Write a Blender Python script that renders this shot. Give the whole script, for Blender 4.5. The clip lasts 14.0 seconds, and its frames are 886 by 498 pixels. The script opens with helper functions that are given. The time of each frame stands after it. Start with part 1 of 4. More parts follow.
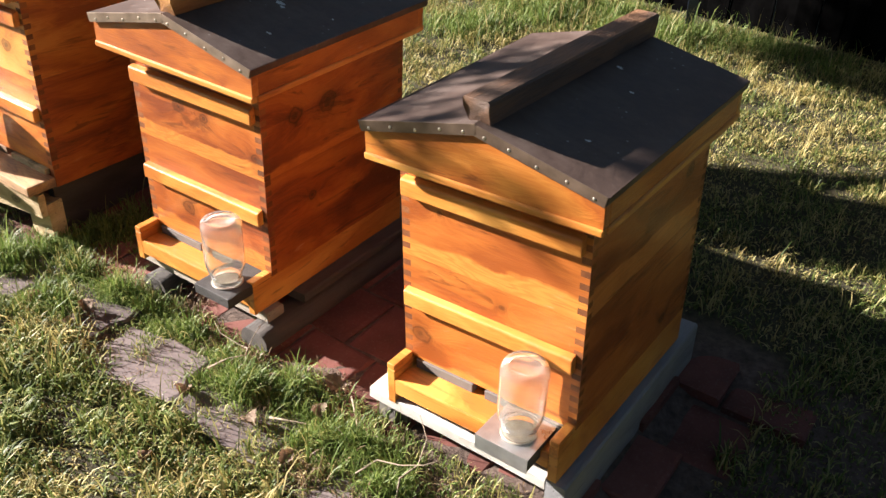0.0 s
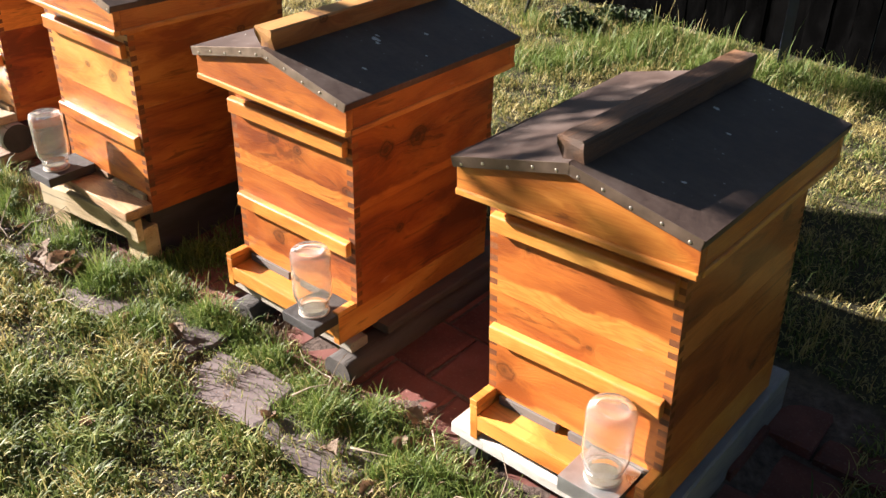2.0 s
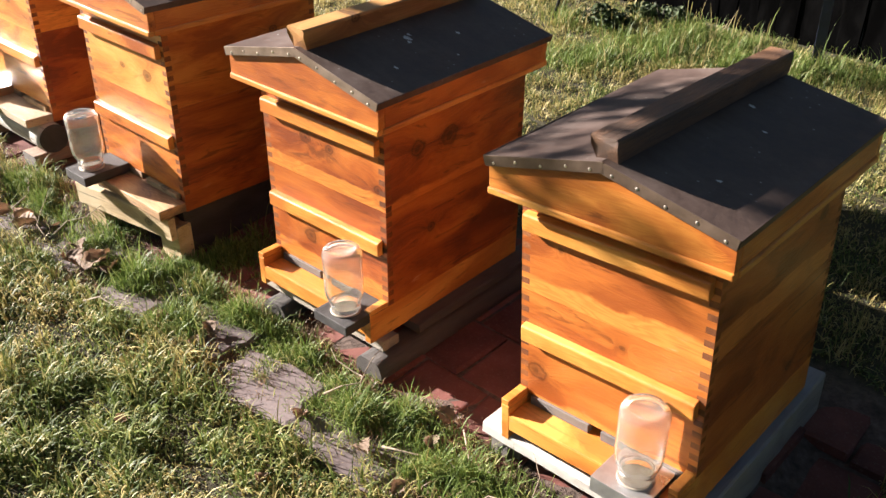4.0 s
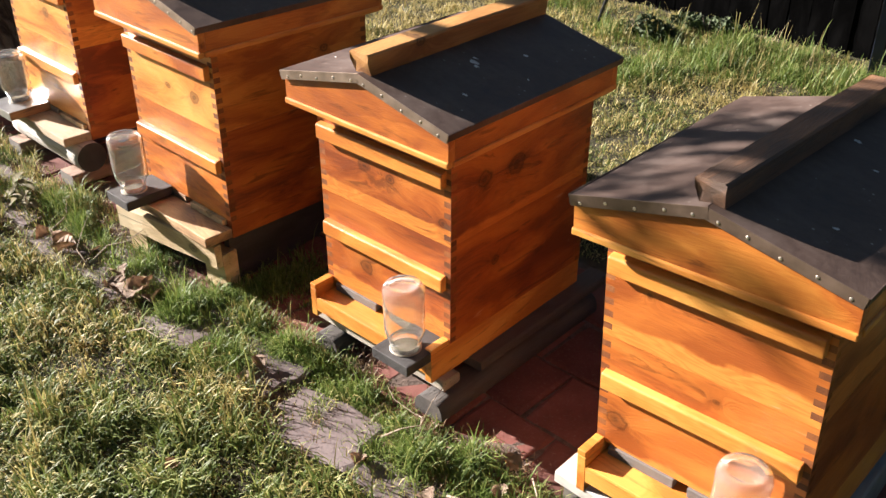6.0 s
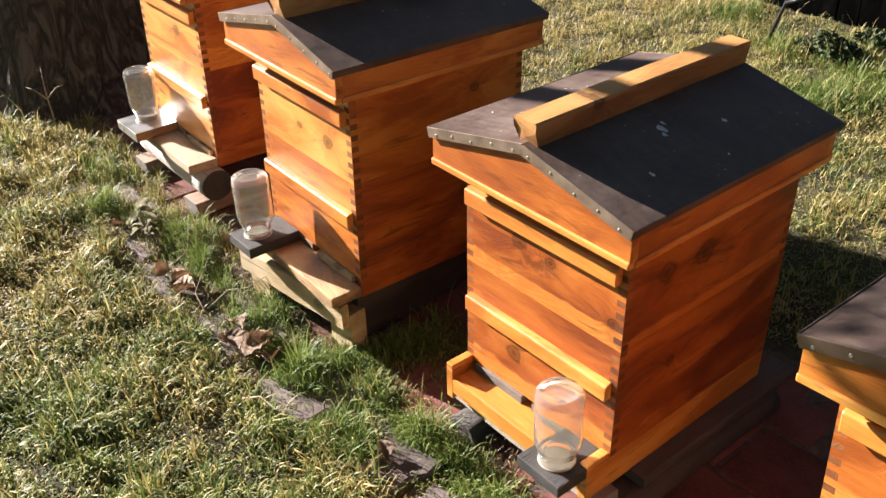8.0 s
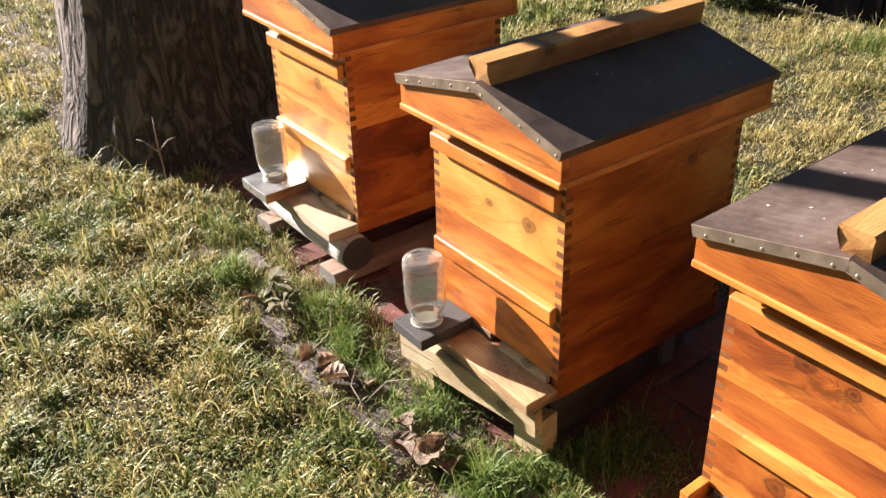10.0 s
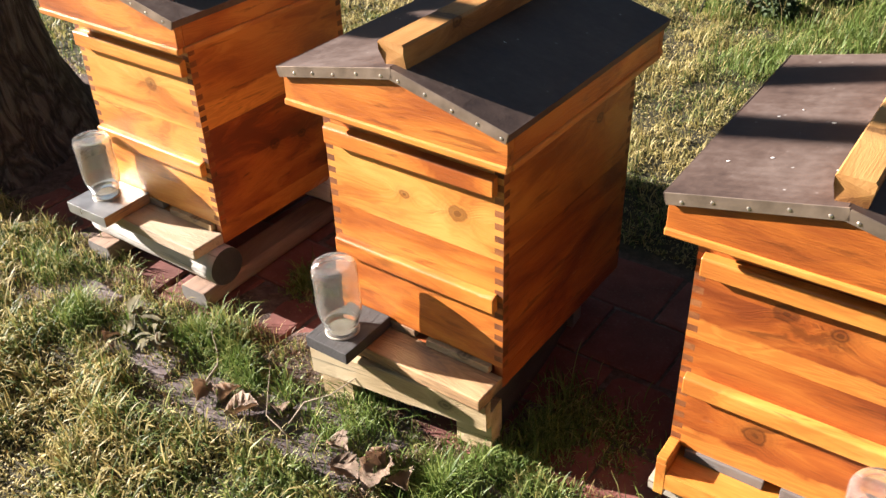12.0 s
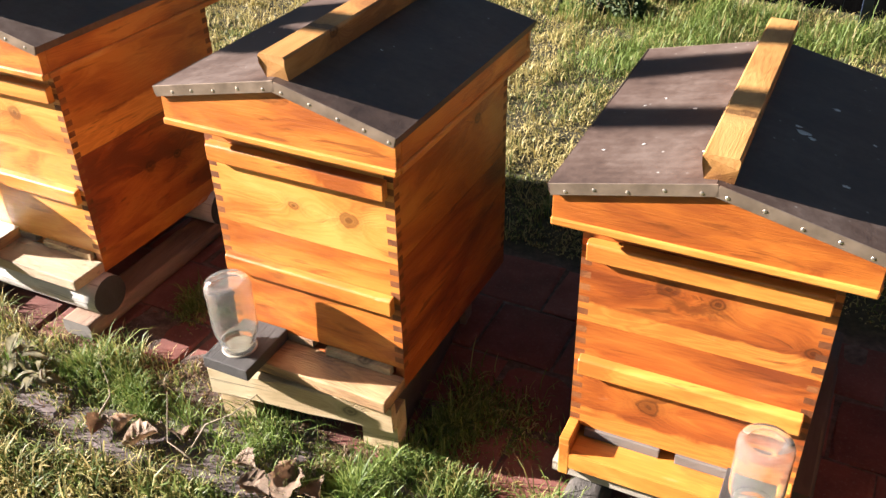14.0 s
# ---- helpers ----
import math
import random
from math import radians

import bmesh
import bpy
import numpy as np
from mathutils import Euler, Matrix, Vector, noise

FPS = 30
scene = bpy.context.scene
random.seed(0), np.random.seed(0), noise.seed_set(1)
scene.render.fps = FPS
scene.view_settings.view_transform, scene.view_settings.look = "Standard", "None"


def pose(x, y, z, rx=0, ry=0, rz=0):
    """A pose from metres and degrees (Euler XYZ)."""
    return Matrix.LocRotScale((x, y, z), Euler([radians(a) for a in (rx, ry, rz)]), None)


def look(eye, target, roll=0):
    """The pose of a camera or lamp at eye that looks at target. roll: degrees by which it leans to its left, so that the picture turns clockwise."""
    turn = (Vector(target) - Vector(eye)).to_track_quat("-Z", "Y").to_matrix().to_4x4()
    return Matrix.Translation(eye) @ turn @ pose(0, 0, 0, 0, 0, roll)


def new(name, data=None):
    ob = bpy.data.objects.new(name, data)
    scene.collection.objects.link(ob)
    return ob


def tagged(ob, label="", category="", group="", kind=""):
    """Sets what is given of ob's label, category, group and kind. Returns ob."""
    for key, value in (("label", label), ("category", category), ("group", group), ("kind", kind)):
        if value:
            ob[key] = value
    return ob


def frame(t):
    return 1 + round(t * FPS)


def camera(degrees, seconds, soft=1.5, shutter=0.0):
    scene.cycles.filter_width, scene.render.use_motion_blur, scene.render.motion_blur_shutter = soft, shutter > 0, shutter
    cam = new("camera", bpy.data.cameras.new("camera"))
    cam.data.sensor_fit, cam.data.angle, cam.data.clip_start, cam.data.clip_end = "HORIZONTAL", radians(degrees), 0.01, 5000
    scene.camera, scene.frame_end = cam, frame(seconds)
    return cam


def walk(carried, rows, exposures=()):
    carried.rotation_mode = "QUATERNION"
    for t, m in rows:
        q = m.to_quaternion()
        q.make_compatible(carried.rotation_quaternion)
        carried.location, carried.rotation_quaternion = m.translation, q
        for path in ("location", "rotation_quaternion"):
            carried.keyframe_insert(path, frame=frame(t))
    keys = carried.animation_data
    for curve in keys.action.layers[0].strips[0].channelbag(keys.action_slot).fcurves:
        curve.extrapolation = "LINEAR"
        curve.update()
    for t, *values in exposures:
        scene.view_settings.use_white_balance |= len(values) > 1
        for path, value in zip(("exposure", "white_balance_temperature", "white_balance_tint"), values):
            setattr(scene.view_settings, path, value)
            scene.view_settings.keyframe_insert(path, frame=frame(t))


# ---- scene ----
cam = camera(52.16, 14.0)
PATH = [
    (0, (-0.017, 0.026, 1.391), (-0.969, 1.404, 0.299), 1.92),
    (0.5, (-0.019, 0.026, 1.390), (-0.986, 1.396, 0.300), 1.38),
    (1, (-0.029, 0.028, 1.392), (-1.031, 1.381, 0.312), 0.94),
    (1.5, (-0.038, 0.022, 1.394), (-1.112, 1.345, 0.348), 0.53),
    (2, (-0.040, 0.014, 1.397), (-1.146, 1.319, 0.361), 0.72),
    (2.5, (-0.043, 0.011, 1.397), (-1.191, 1.287, 0.371), 0.08),
    (5, (-0.055, 0.016, 1.397), (-1.210, 1.272, 0.354), -0.46),
    (5.5, (-0.112, 0.027, 1.396), (-1.280, 1.274, 0.356), -0.36),
    (6, (-0.221, 0.038, 1.402), (-1.400, 1.277, 0.366), -0.63),
    (6.5, (-0.332, 0.028, 1.405), (-1.521, 1.261, 0.372), -1.35),
    (7, (-0.402, 0.049, 1.404), (-1.629, 1.236, 0.363), -2.61),
    (7.5, (-0.479, 0.151, 1.400), (-1.765, 1.261, 0.344), -2.64),
    (8, (-0.544, 0.237, 1.420), (-1.885, 1.273, 0.357), -2.14),
    (8.5, (-0.607, 0.231, 1.418), (-1.963, 1.245, 0.354), -0.65),
    (9, (-0.754, 0.168, 1.420), (-2.173, 1.139, 0.397), -3.08),
    (11.5, (-1.308, 0.156, 1.422), (-2.493, 1.323, 0.311), -3.41),
    (12, (-1.368, 0.064, 1.423), (-2.367, 1.371, 0.286), -3.34),
    (12.5, (-1.385, 0.040, 1.420), (-2.175, 1.487, 0.288), -1.77),
    (13, (-1.377, 0.038, 1.422), (-2.042, 1.549, 0.292), -0.66),
    (13.5, (-1.372, 0.033, 1.426), (-2.015, 1.548, 0.290), -1.02),
    (14, (-1.380, 0.014, 1.430), (-2.147, 1.477, 0.303), -2.54),
]
walk(cam, [(t, look(eye, target, roll)) for t, eye, target, roll in PATH], [(0.0, 1.72), (2.5, 1.70), (5.0, 1.68), (6.5, 1.60), (9.0, 1.68), (12.5, 1.66), (13.2, 1.82), (14.0, 1.85)])

# ---- light ----
SUN_AZ, SUN_EL = 252.4, 22.8          # compass bearing of the sun (from +y towards +x) and its height, degrees
to_sun = Vector((math.sin(radians(SUN_AZ)) * math.cos(radians(SUN_EL)), math.cos(radians(SUN_AZ)) * math.cos(radians(SUN_EL)), math.sin(radians(SUN_EL))))
world = bpy.data.worlds.new("world")
scene.world = world
world.use_nodes = True
wn = world.node_tree.nodes
sky = wn.new("ShaderNodeTexSky")
sky.sky_type, sky.sun_disc = "NISHITA", False
sky.sun_elevation, sky.sun_rotation = radians(SUN_EL), radians(SUN_AZ)
wn["Background"].inputs["Strength"].default_value = 0.028
world.node_tree.links.new(sky.outputs[0], wn["Background"].inputs["Color"])
sun = new("sun", bpy.data.lights.new("sun", "SUN"))
sun.data.energy, sun.data.angle, sun.data.color = 6.7, radians(0.55), (1.0, 0.90, 0.86)
sun.matrix_world = look(to_sun * 20, (0, 0, 0))

# ---- node helpers ----


class Nodes:
    """A small wrapper for writing node materials."""

    def __init__(self, name):
        self.mat = bpy.data.materials.new(name)
        self.mat.use_nodes = True
        self.tree = self.mat.node_tree
        self.bsdf = self.tree.nodes["Principled BSDF"]

    def put(self, socket, value):
        if isinstance(value, bpy.types.NodeSocket):
            self.tree.links.new(value, socket)
        elif value is not None:
            socket.default_value = value

    def node(self, kind, out=0, props=None, **ins):
        n = self.tree.nodes.new(kind)
        for k, v in (props or {}).items():
            setattr(n, k, v)
        for k, v in ins.items():
            key = int(k[1:]) if k[0] == "i" and k[1:].isdigit() else k.replace("_", " ")
            self.put(n.inputs[key], v)
        return n.outputs[out]

    def maths(self, op, a, b=None, c=None, clamp=False):
        return self.node("ShaderNodeMath", props={"operation": op, "use_clamp": clamp}, i0=a, i1=b, i2=c)

    def coords(self, out="Object"):
        return self.tree.nodes.new("ShaderNodeTexCoord").outputs[out]

    def mapped(self, vec, scale=(1, 1, 1), loc=(0, 0, 0)):
        return self.node("ShaderNodeMapping", Vector=vec, Scale=scale, Location=loc)

    def noise(self, vec, scale, detail=4.0, rough=0.55, dist=0.0):
        return self.node("ShaderNodeTexNoise", Vector=vec, Scale=scale, Detail=detail, Roughness=rough, Distortion=dist)

    def ramp(self, fac, *stops):
        n = self.tree.nodes.new("ShaderNodeValToRGB")
        e = n.color_ramp.elements
        while len(e) < len(stops):
            e.new(0.5)
        for el, (p, c) in zip(e, stops):
            el.position = p
            el.color = (*c, 1) if len(c) == 3 else c
        self.put(n.inputs[0], fac)
        return n.outputs[0]

    def span(self, v, a, b, lo=0.0, hi=1.0):
        return self.node("ShaderNodeMapRange", Value=v, From_Min=a, From_Max=b, To_Min=lo, To_Max=hi)

    def mix(self, fac, a, b, mode="MIX"):
        n = self.tree.nodes.new("ShaderNodeMix")
        n.data_type, n.blend_type = "RGBA", mode
        for s, v in ((n.inputs[0], fac), (n.inputs[6], a), (n.inputs[7], b)):
            self.put(s, (*v, 1) if isinstance(v, tuple) and len(v) == 3 else v)
        return n.outputs[2]

    def finish(self, color=None, rough=None, bump=None, depth=0.002, metal=None, strength=0.6, **ins):
        self.put(self.bsdf.inputs["Base Color"], (*color, 1) if isinstance(color, tuple) and len(color) == 3 else color)
        self.put(self.bsdf.inputs["Roughness"], rough)
        self.put(self.bsdf.inputs["Metallic"], metal)
        for k, v in ins.items():
            self.put(self.bsdf.inputs[k.replace("_", " ")], v)
        if bump is not None:
            self.put(self.bsdf.inputs["Normal"], self.node("ShaderNodeBump", Height=bump, Distance=depth, Strength=strength))
        return self.mat


def wood(name, light, mid, dark, knots=(), rough=0.42, sap=None, grey=0.0, coat=0.25, ring=13.0, bleach=(0.30, 0.29, 0.27)):
    """Oiled or weathered boards with the grain along local x. knots: (x, z, radius); sap: (z, slope) of the wavy
    line below which the board turns to pale sapwood."""
    n = Nodes(name)
    vec = n.coords()
    rnd = n.node("ShaderNodeObjectInfo", out=5)
    sep = n.node("ShaderNodeSeparateXYZ", Vector=vec)
    xs, ys, zs = (sep.node.outputs[k] for k in range(3))
    shift = n.node("ShaderNodeCombineXYZ", X=n.maths("MULTIPLY", rnd, 37.0), Y=n.maths("MULTIPLY", rnd, 11.0), Z=n.maths("MULTIPLY", rnd, 23.0))
    base = n.node("ShaderNodeVectorMath", props={"operation": "ADD"}, i0=vec, i1=shift)
    push = 0.0
    spot = None
    for kx, kz, kr in knots:
        dx, dz = n.maths("SUBTRACT", xs, kx), n.maths("SUBTRACT", zs, kz)
        wob = n.maths("MULTIPLY", n.maths("SUBTRACT", n.noise(vec, 45.0, 3.0), 0.5), kr * 0.95)
        d = n.maths("ADD", n.maths("SQRT", n.maths("ADD", n.maths("POWER", n.maths("MULTIPLY", dx, 0.8), 2.0), n.maths("POWER", dz, 2.0))), wob)
        near = n.maths("POWER", 2.718, n.maths("MULTIPLY", n.maths("POWER", n.maths("DIVIDE", d, kr * 2.6), 2.0), -1.0))
        push = n.maths("ADD", push, n.maths("MULTIPLY", near, n.maths("MULTIPLY", n.maths("SIGN", dz), 0.028)))
        rings = n.maths("MULTIPLY", n.maths("ADD", n.maths("SINE", n.maths("MULTIPLY", d, 900.0)), 1.0), 0.09)
        rim = n.maths("POWER", 2.718, n.maths("MULTIPLY", n.maths("POWER", n.maths("DIVIDE", n.maths("SUBTRACT", d, kr * 0.85), kr * 0.22), 2.0), -1.0))
        core = n.maths("ADD", n.maths("ADD", n.span(d, kr * 1.0, kr * 0.75, 0.0, 0.40), n.maths("MULTIPLY", rim, 0.26)), n.span(d, kr * 0.4, kr * 0.15, 0.0, 0.5))
        core = n.maths("ADD", core, n.maths("MULTIPLY", n.maths("ADD", rings, 0.20), n.span(d, kr * 2.8, kr * 0.8)), clamp=True)
        spot = core if spot is None else n.maths("MAXIMUM", spot, core)
    warp = n.node("ShaderNodeCombineXYZ", X=0.0, Y=0.0, Z=push)
    v = n.node("ShaderNodeVectorMath", props={"operation": "ADD"}, i0=base, i1=warp)
    broad = n.noise(n.mapped(v, (1.5, 4.0, 5.0)), 2.0, 3.0, 0.5, 0.9)
    figure = n.noise(n.mapped(v, (0.7, 8.0, 13.0)), 2.0, 2.5, 0.5, 0.9)
    lines = n.maths("SINE", n.maths("MULTIPLY", n.maths("ADD", figure, n.maths("MULTIPLY", broad, 0.8)), ring * 6.283))
    lines = n.maths("MULTIPLY_ADD", lines, 0.5, 0.5)
    fibre = n.noise(n.mapped(v, (6.0, 160.0, 260.0)), 3.0, 3.0, 0.6)
    tone = n.maths("ADD", n.maths("MULTIPLY_ADD", broad, 1.05, -0.025), n.maths("MULTIPLY", n.maths("SUBTRACT", lines, 0.5), 0.055))
    tone = n.maths("ADD", tone, n.maths("MULTIPLY", n.maths("SUBTRACT", fibre, 0.5), 0.16))
    col = n.ramp(tone, (0.36, dark), (0.50, mid), (0.66, light))
    if sap is not None:
        sway = n.noise(n.mapped(base, (8.0, 0.0, 2.0)), 1.0, 5.0, 0.55)
        line = n.maths("ADD", n.maths("MULTIPLY_ADD", xs, sap[1], sap[0]), n.maths("MULTIPLY", n.maths("SUBTRACT", sway, 0.5), 0.05))
        edge = n.maths("SUBTRACT", zs, n.maths("ADD", line, n.maths("MULTIPLY", n.maths("SUBTRACT", figure, 0.5), 0.045)))
        band = n.span(edge, 0.004, -0.003)
        flush = n.maths("MULTIPLY", n.span(edge, 0.035, 0.0), n.span(edge, -0.002, 0.003))
        col = n.mix(n.maths("MULTIPLY", flush, 0.35), col, dark)
        pale = n.mix(lines, tuple(min(1, c * k) for c, k in zip(light, (1.28, 1.42, 1.5))), tuple(c * 1.06 for c in light))
        col = n.mix(n.maths("MULTIPLY", band, 0.9), col, pale)
    if spot is not None:
        col = n.mix(n.maths("MULTIPLY", spot, 0.85, clamp=True), col, tuple(c * 0.28 for c in dark))
    stain = n.noise(n.mapped(base, (3.0, 3.0, 3.0)), 2.6, 5.0, 0.6)
    col = n.mix(n.span(stain, 0.58, 0.78, 0.0, 0.35), col, tuple(c * 0.55 for c in mid))
    if coat:
        fleck = n.noise(n.mapped(v, (7.0, 50.0, 55.0)), 1.0, 4.0, 0.6, 0.8)
        cloud = n.noise(n.mapped(base, (5.0, 5.0, 9.0)), 1.0, 2.0, 0.5)
        col = n.mix(n.maths("MULTIPLY", n.span(fleck, 0.57, 0.66, 0.0, 0.6), n.span(cloud, 0.42, 0.56)), col, tuple(c * 0.38 for c in dark))
        fade = n.noise(n.mapped(v, (9.0, 40.0, 45.0), (3.1, 1.7, 0.4)), 1.0, 4.0, 0.6, 0.6)
        col = n.mix(n.maths("MULTIPLY", n.span(fade, 0.66, 0.73, 0.0, 0.4), n.span(cloud, 0.52, 0.42)), col, (0.62, 0.45, 0.30))
    if grey:
        weather = n.noise(n.mapped(base, (4.0, 18.0, 18.0)), 3.0, 5.0, 0.65)
        col = n.mix(n.span(weather, 0.3, 0.7, grey * 0.6, grey), col, bleach)
        crack = n.span(n.noise(n.mapped(base, (1.5, 60.0, 60.0)), 2.0, 3.0, 0.6), 0.62, 0.7)
        col = n.mix(n.maths("MULTIPLY", crack, 0.7), col, (0.06, 0.05, 0.045))
    return n.finish(col, n.span(fibre, 0.2, 0.8, rough - 0.07, rough + 0.13), bump=n.maths("ADD", n.maths("MULTIPLY", lines, 0.25), fibre), depth=0.0009 if not grey else 0.003, Coat_Weight=coat, Coat_Roughness=0.25)


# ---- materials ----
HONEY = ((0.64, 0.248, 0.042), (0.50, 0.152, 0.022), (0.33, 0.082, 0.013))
SHADED_RED = ((0.49, 0.145, 0.022), (0.34, 0.077, 0.012), (0.18, 0.036, 0.008))
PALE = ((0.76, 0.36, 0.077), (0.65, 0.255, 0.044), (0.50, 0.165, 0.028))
SHADED_BROWN = ((0.53, 0.172, 0.036), (0.40, 0.108, 0.022), (0.23, 0.052, 0.012))
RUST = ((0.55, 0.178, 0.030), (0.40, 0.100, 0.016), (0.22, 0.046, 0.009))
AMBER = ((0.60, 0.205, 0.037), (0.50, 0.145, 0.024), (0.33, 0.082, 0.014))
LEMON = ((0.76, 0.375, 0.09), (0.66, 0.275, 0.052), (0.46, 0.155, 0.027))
mat_honey = wood("honey_cedar", *HONEY)
mat_shaded_red = wood("red_cedar", *SHADED_RED)
mat_pale = wood("pale_cedar", *PALE)
mat_end = wood("end_grain", (0.33, 0.12, 0.033), (0.22, 0.072, 0.02), (0.12, 0.037, 0.011), rough=0.6, coat=0.0)
mat_grey = wood("weathered_timber", (0.22, 0.18, 0.14), (0.16, 0.13, 0.10), (0.09, 0.075, 0.06), rough=0.8, bleach=(0.17, 0.165, 0.155), grey=0.75, coat=0.0)
mat_runner = wood("dark_weathered_timber", (0.125, 0.10, 0.077), (0.085, 0.069, 0.054), (0.04, 0.033, 0.027), rough=0.85, bleach=(0.09, 0.083, 0.075), grey=0.7, coat=0.0)
mat_plank = wood("greying_pine", (0.50, 0.43, 0.32), (0.40, 0.34, 0.25), (0.25, 0.21, 0.15), rough=0.8, bleach=(0.30, 0.29, 0.26), grey=0.5, coat=0.0)
mat_brownlog = wood("brown_landscape_timber", (0.34, 0.21, 0.13), (0.25, 0.15, 0.09), (0.14, 0.08, 0.05), rough=0.8, bleach=(0.22, 0.16, 0.12), grey=0.4, coat=0.0)
mat_greywhite = wood("bleached_timber", (0.72, 0.68, 0.60), (0.60, 0.56, 0.49), (0.42, 0.38, 0.33), rough=0.8, bleach=(0.46, 0.45, 0.43), grey=0.4, coat=0.0)
# grey timber, darker and bluer to put skylit shade into its colour
mat_mid = wood("shaded_grey_timber", (0.36, 0.36, 0.36), (0.29, 0.29, 0.29), (0.19, 0.19, 0.19), rough=0.8, bleach=(0.30, 0.31, 0.32), grey=0.5, coat=0.0)
mat_tan = wood("bare_pine", (0.74, 0.60, 0.37), (0.64, 0.48, 0.26), (0.42, 0.29, 0.14), knots=((0.12, 0.0, 0.014),), rough=0.75, grey=0.1, coat=0.0)
mat_darkwood = wood("stained_and_shaded_board", (0.062, 0.058, 0.054), (0.042, 0.039, 0.036), (0.024, 0.022, 0.02), rough=0.7, bleach=(0.075, 0.073, 0.07), grey=0.3, coat=0.0)


def roof_metal():
    n = Nodes("dark_roof_sheet")
    v = n.node("ShaderNodeVectorMath", props={"operation": "ADD"}, i0=n.coords(), i1=n.node("ShaderNodeCombineXYZ", X=n.maths("MULTIPLY", n.node("ShaderNodeObjectInfo", out=5), 9.0)))
    a = n.noise(v, 4.5, 7.0, 0.68)
    b = n.noise(v, 70.0, 4.0, 0.65)
    streak = n.noise(n.mapped(v, (3.0, 26.0, 3.0)), 2.0, 5.0, 0.65)
    tone = n.maths("ADD", n.maths("MULTIPLY", a, 0.7), n.maths("MULTIPLY", n.maths("ADD", b, streak), 0.17))
    col = n.ramp(tone, (0.36, (0.044, 0.029, 0.024)), (0.5, (0.096, 0.064, 0.050)), (0.64, (0.150, 0.112, 0.093)))
    dots = n.node("ShaderNodeTexVoronoi", Vector=v, Scale=42.0, Randomness=1.0)
    col = n.mix(n.maths("MULTIPLY", n.span(dots, 0.12, 0.06), n.span(n.noise(v, 9.0, 2.0), 0.52, 0.6)), col, (0.36, 0.34, 0.31))
    scuff = n.span(n.noise(n.mapped(v, (14.0, 5.0, 5.0)), 3.0, 6.0, 0.75, 0.8), 0.64, 0.74)
    col = n.mix(n.maths("MULTIPLY", scuff, 0.4), col, (0.24, 0.21, 0.19))
    return n.finish(col, n.span(tone, 0.35, 0.65, 0.40, 0.68), bump=n.maths("ADD", a, n.maths("MULTIPLY", b, 0.2)), depth=0.004, metal=0.15)


def plain(name, color, rough, metal=0.0, vary=0.25, scale=30.0, depth=0.0006):
    n = Nodes(name)
    v = n.coords()
    a = n.noise(v, scale, 5.0, 0.6)
    col = n.mix(n.span(a, 0.3, 0.7), tuple(c * (1 - vary) for c in color), tuple(min(1, c * (1 + vary)) for c in color))
    return n.finish(col, n.span(a, 0.3, 0.7, rough - 0.08, rough + 0.08), bump=a, depth=depth, metal=metal)


mat_roof = roof_metal()
mat_flash = plain("aged_brown_flashing", (0.17, 0.122, 0.09), 0.38, 0.5, 0.4, 14.0)
mat_flash_worn = plain("worn_bare_flashing", (0.33, 0.255, 0.195), 0.36, 0.6, 0.4, 14.0)
mat_nail = plain("bright_nail_head", (0.75, 0.68, 0.58), 0.3, 0.9)
mat_tin = plain("galvanised_sheet", (0.50, 0.51, 0.51), 0.34, 0.8, 0.15, 25.0)
mat_zinc = plain("grey_jar_lid", (0.44, 0.39, 0.31), 0.5, 0.3)
mat_splat = plain("white_droppings", (0.62, 0.62, 0.60), 0.8)
mat_post = plain("dark_blue_paint", (0.018, 0.028, 0.06), 0.5, 0.0, 0.4, 12.0)
mat_rod = plain("black_iron", (0.03, 0.032, 0.036), 0.45, 0.6)


def jar_glass():
    n = Nodes("jar_glass")
    v = n.coords()
    smear = n.noise(n.mapped(v, (1, 1, 0.5)), 45.0, 4.0, 0.6)
    return n.finish((0.96, 0.98, 0.96), n.span(smear, 0.45, 0.75, 0.0, 0.09), bump=smear, depth=0.0006, strength=0.35, IOR=1.48, Transmission_Weight=0.94)


mat_glass = jar_glass()


def ground_soil():
    n = Nodes("lawn_soil")
    v = n.coords()
    big = n.noise(v, 1.3, 5.0, 0.6)
    fine = n.noise(v, 38.0, 6.0, 0.7)
    col = n.ramp(n.maths("MULTIPLY_ADD", fine, 0.6, n.maths("MULTIPLY", big, 0.45)), (0.3, (0.018, 0.015, 0.008)), (0.5, (0.045, 0.04, 0.018)), (0.75, (0.12, 0.10, 0.05)))
    sep = n.node("ShaderNodeSeparateXYZ", Vector=v)
    gap = n.maths("MULTIPLY", n.maths("SUBTRACT", n.noise(v, 6.0, 4.0, 0.6), 0.5), 0.16)
    gy = n.maths("ADD", sep.node.outputs[1], gap)
    bare = n.maths("MULTIPLY", n.span(gy, 0.84, 0.92), n.span(gy, 2.0, 1.9))
    dust = n.ramp(n.maths("MULTIPLY_ADD", fine, 0.7, n.maths("MULTIPLY", n.noise(v, 9.0, 4.0, 0.6), 0.3)), (0.34, (0.052, 0.034, 0.026)), (0.52, (0.135, 0.092, 0.074)), (0.68, (0.23, 0.165, 0.135)))
    col = n.mix(n.maths("MULTIPLY", bare, 0.85), col, dust)
    return n.finish(col, 0.95, bump=fine, depth=0.02)


mat_soil = ground_soil()


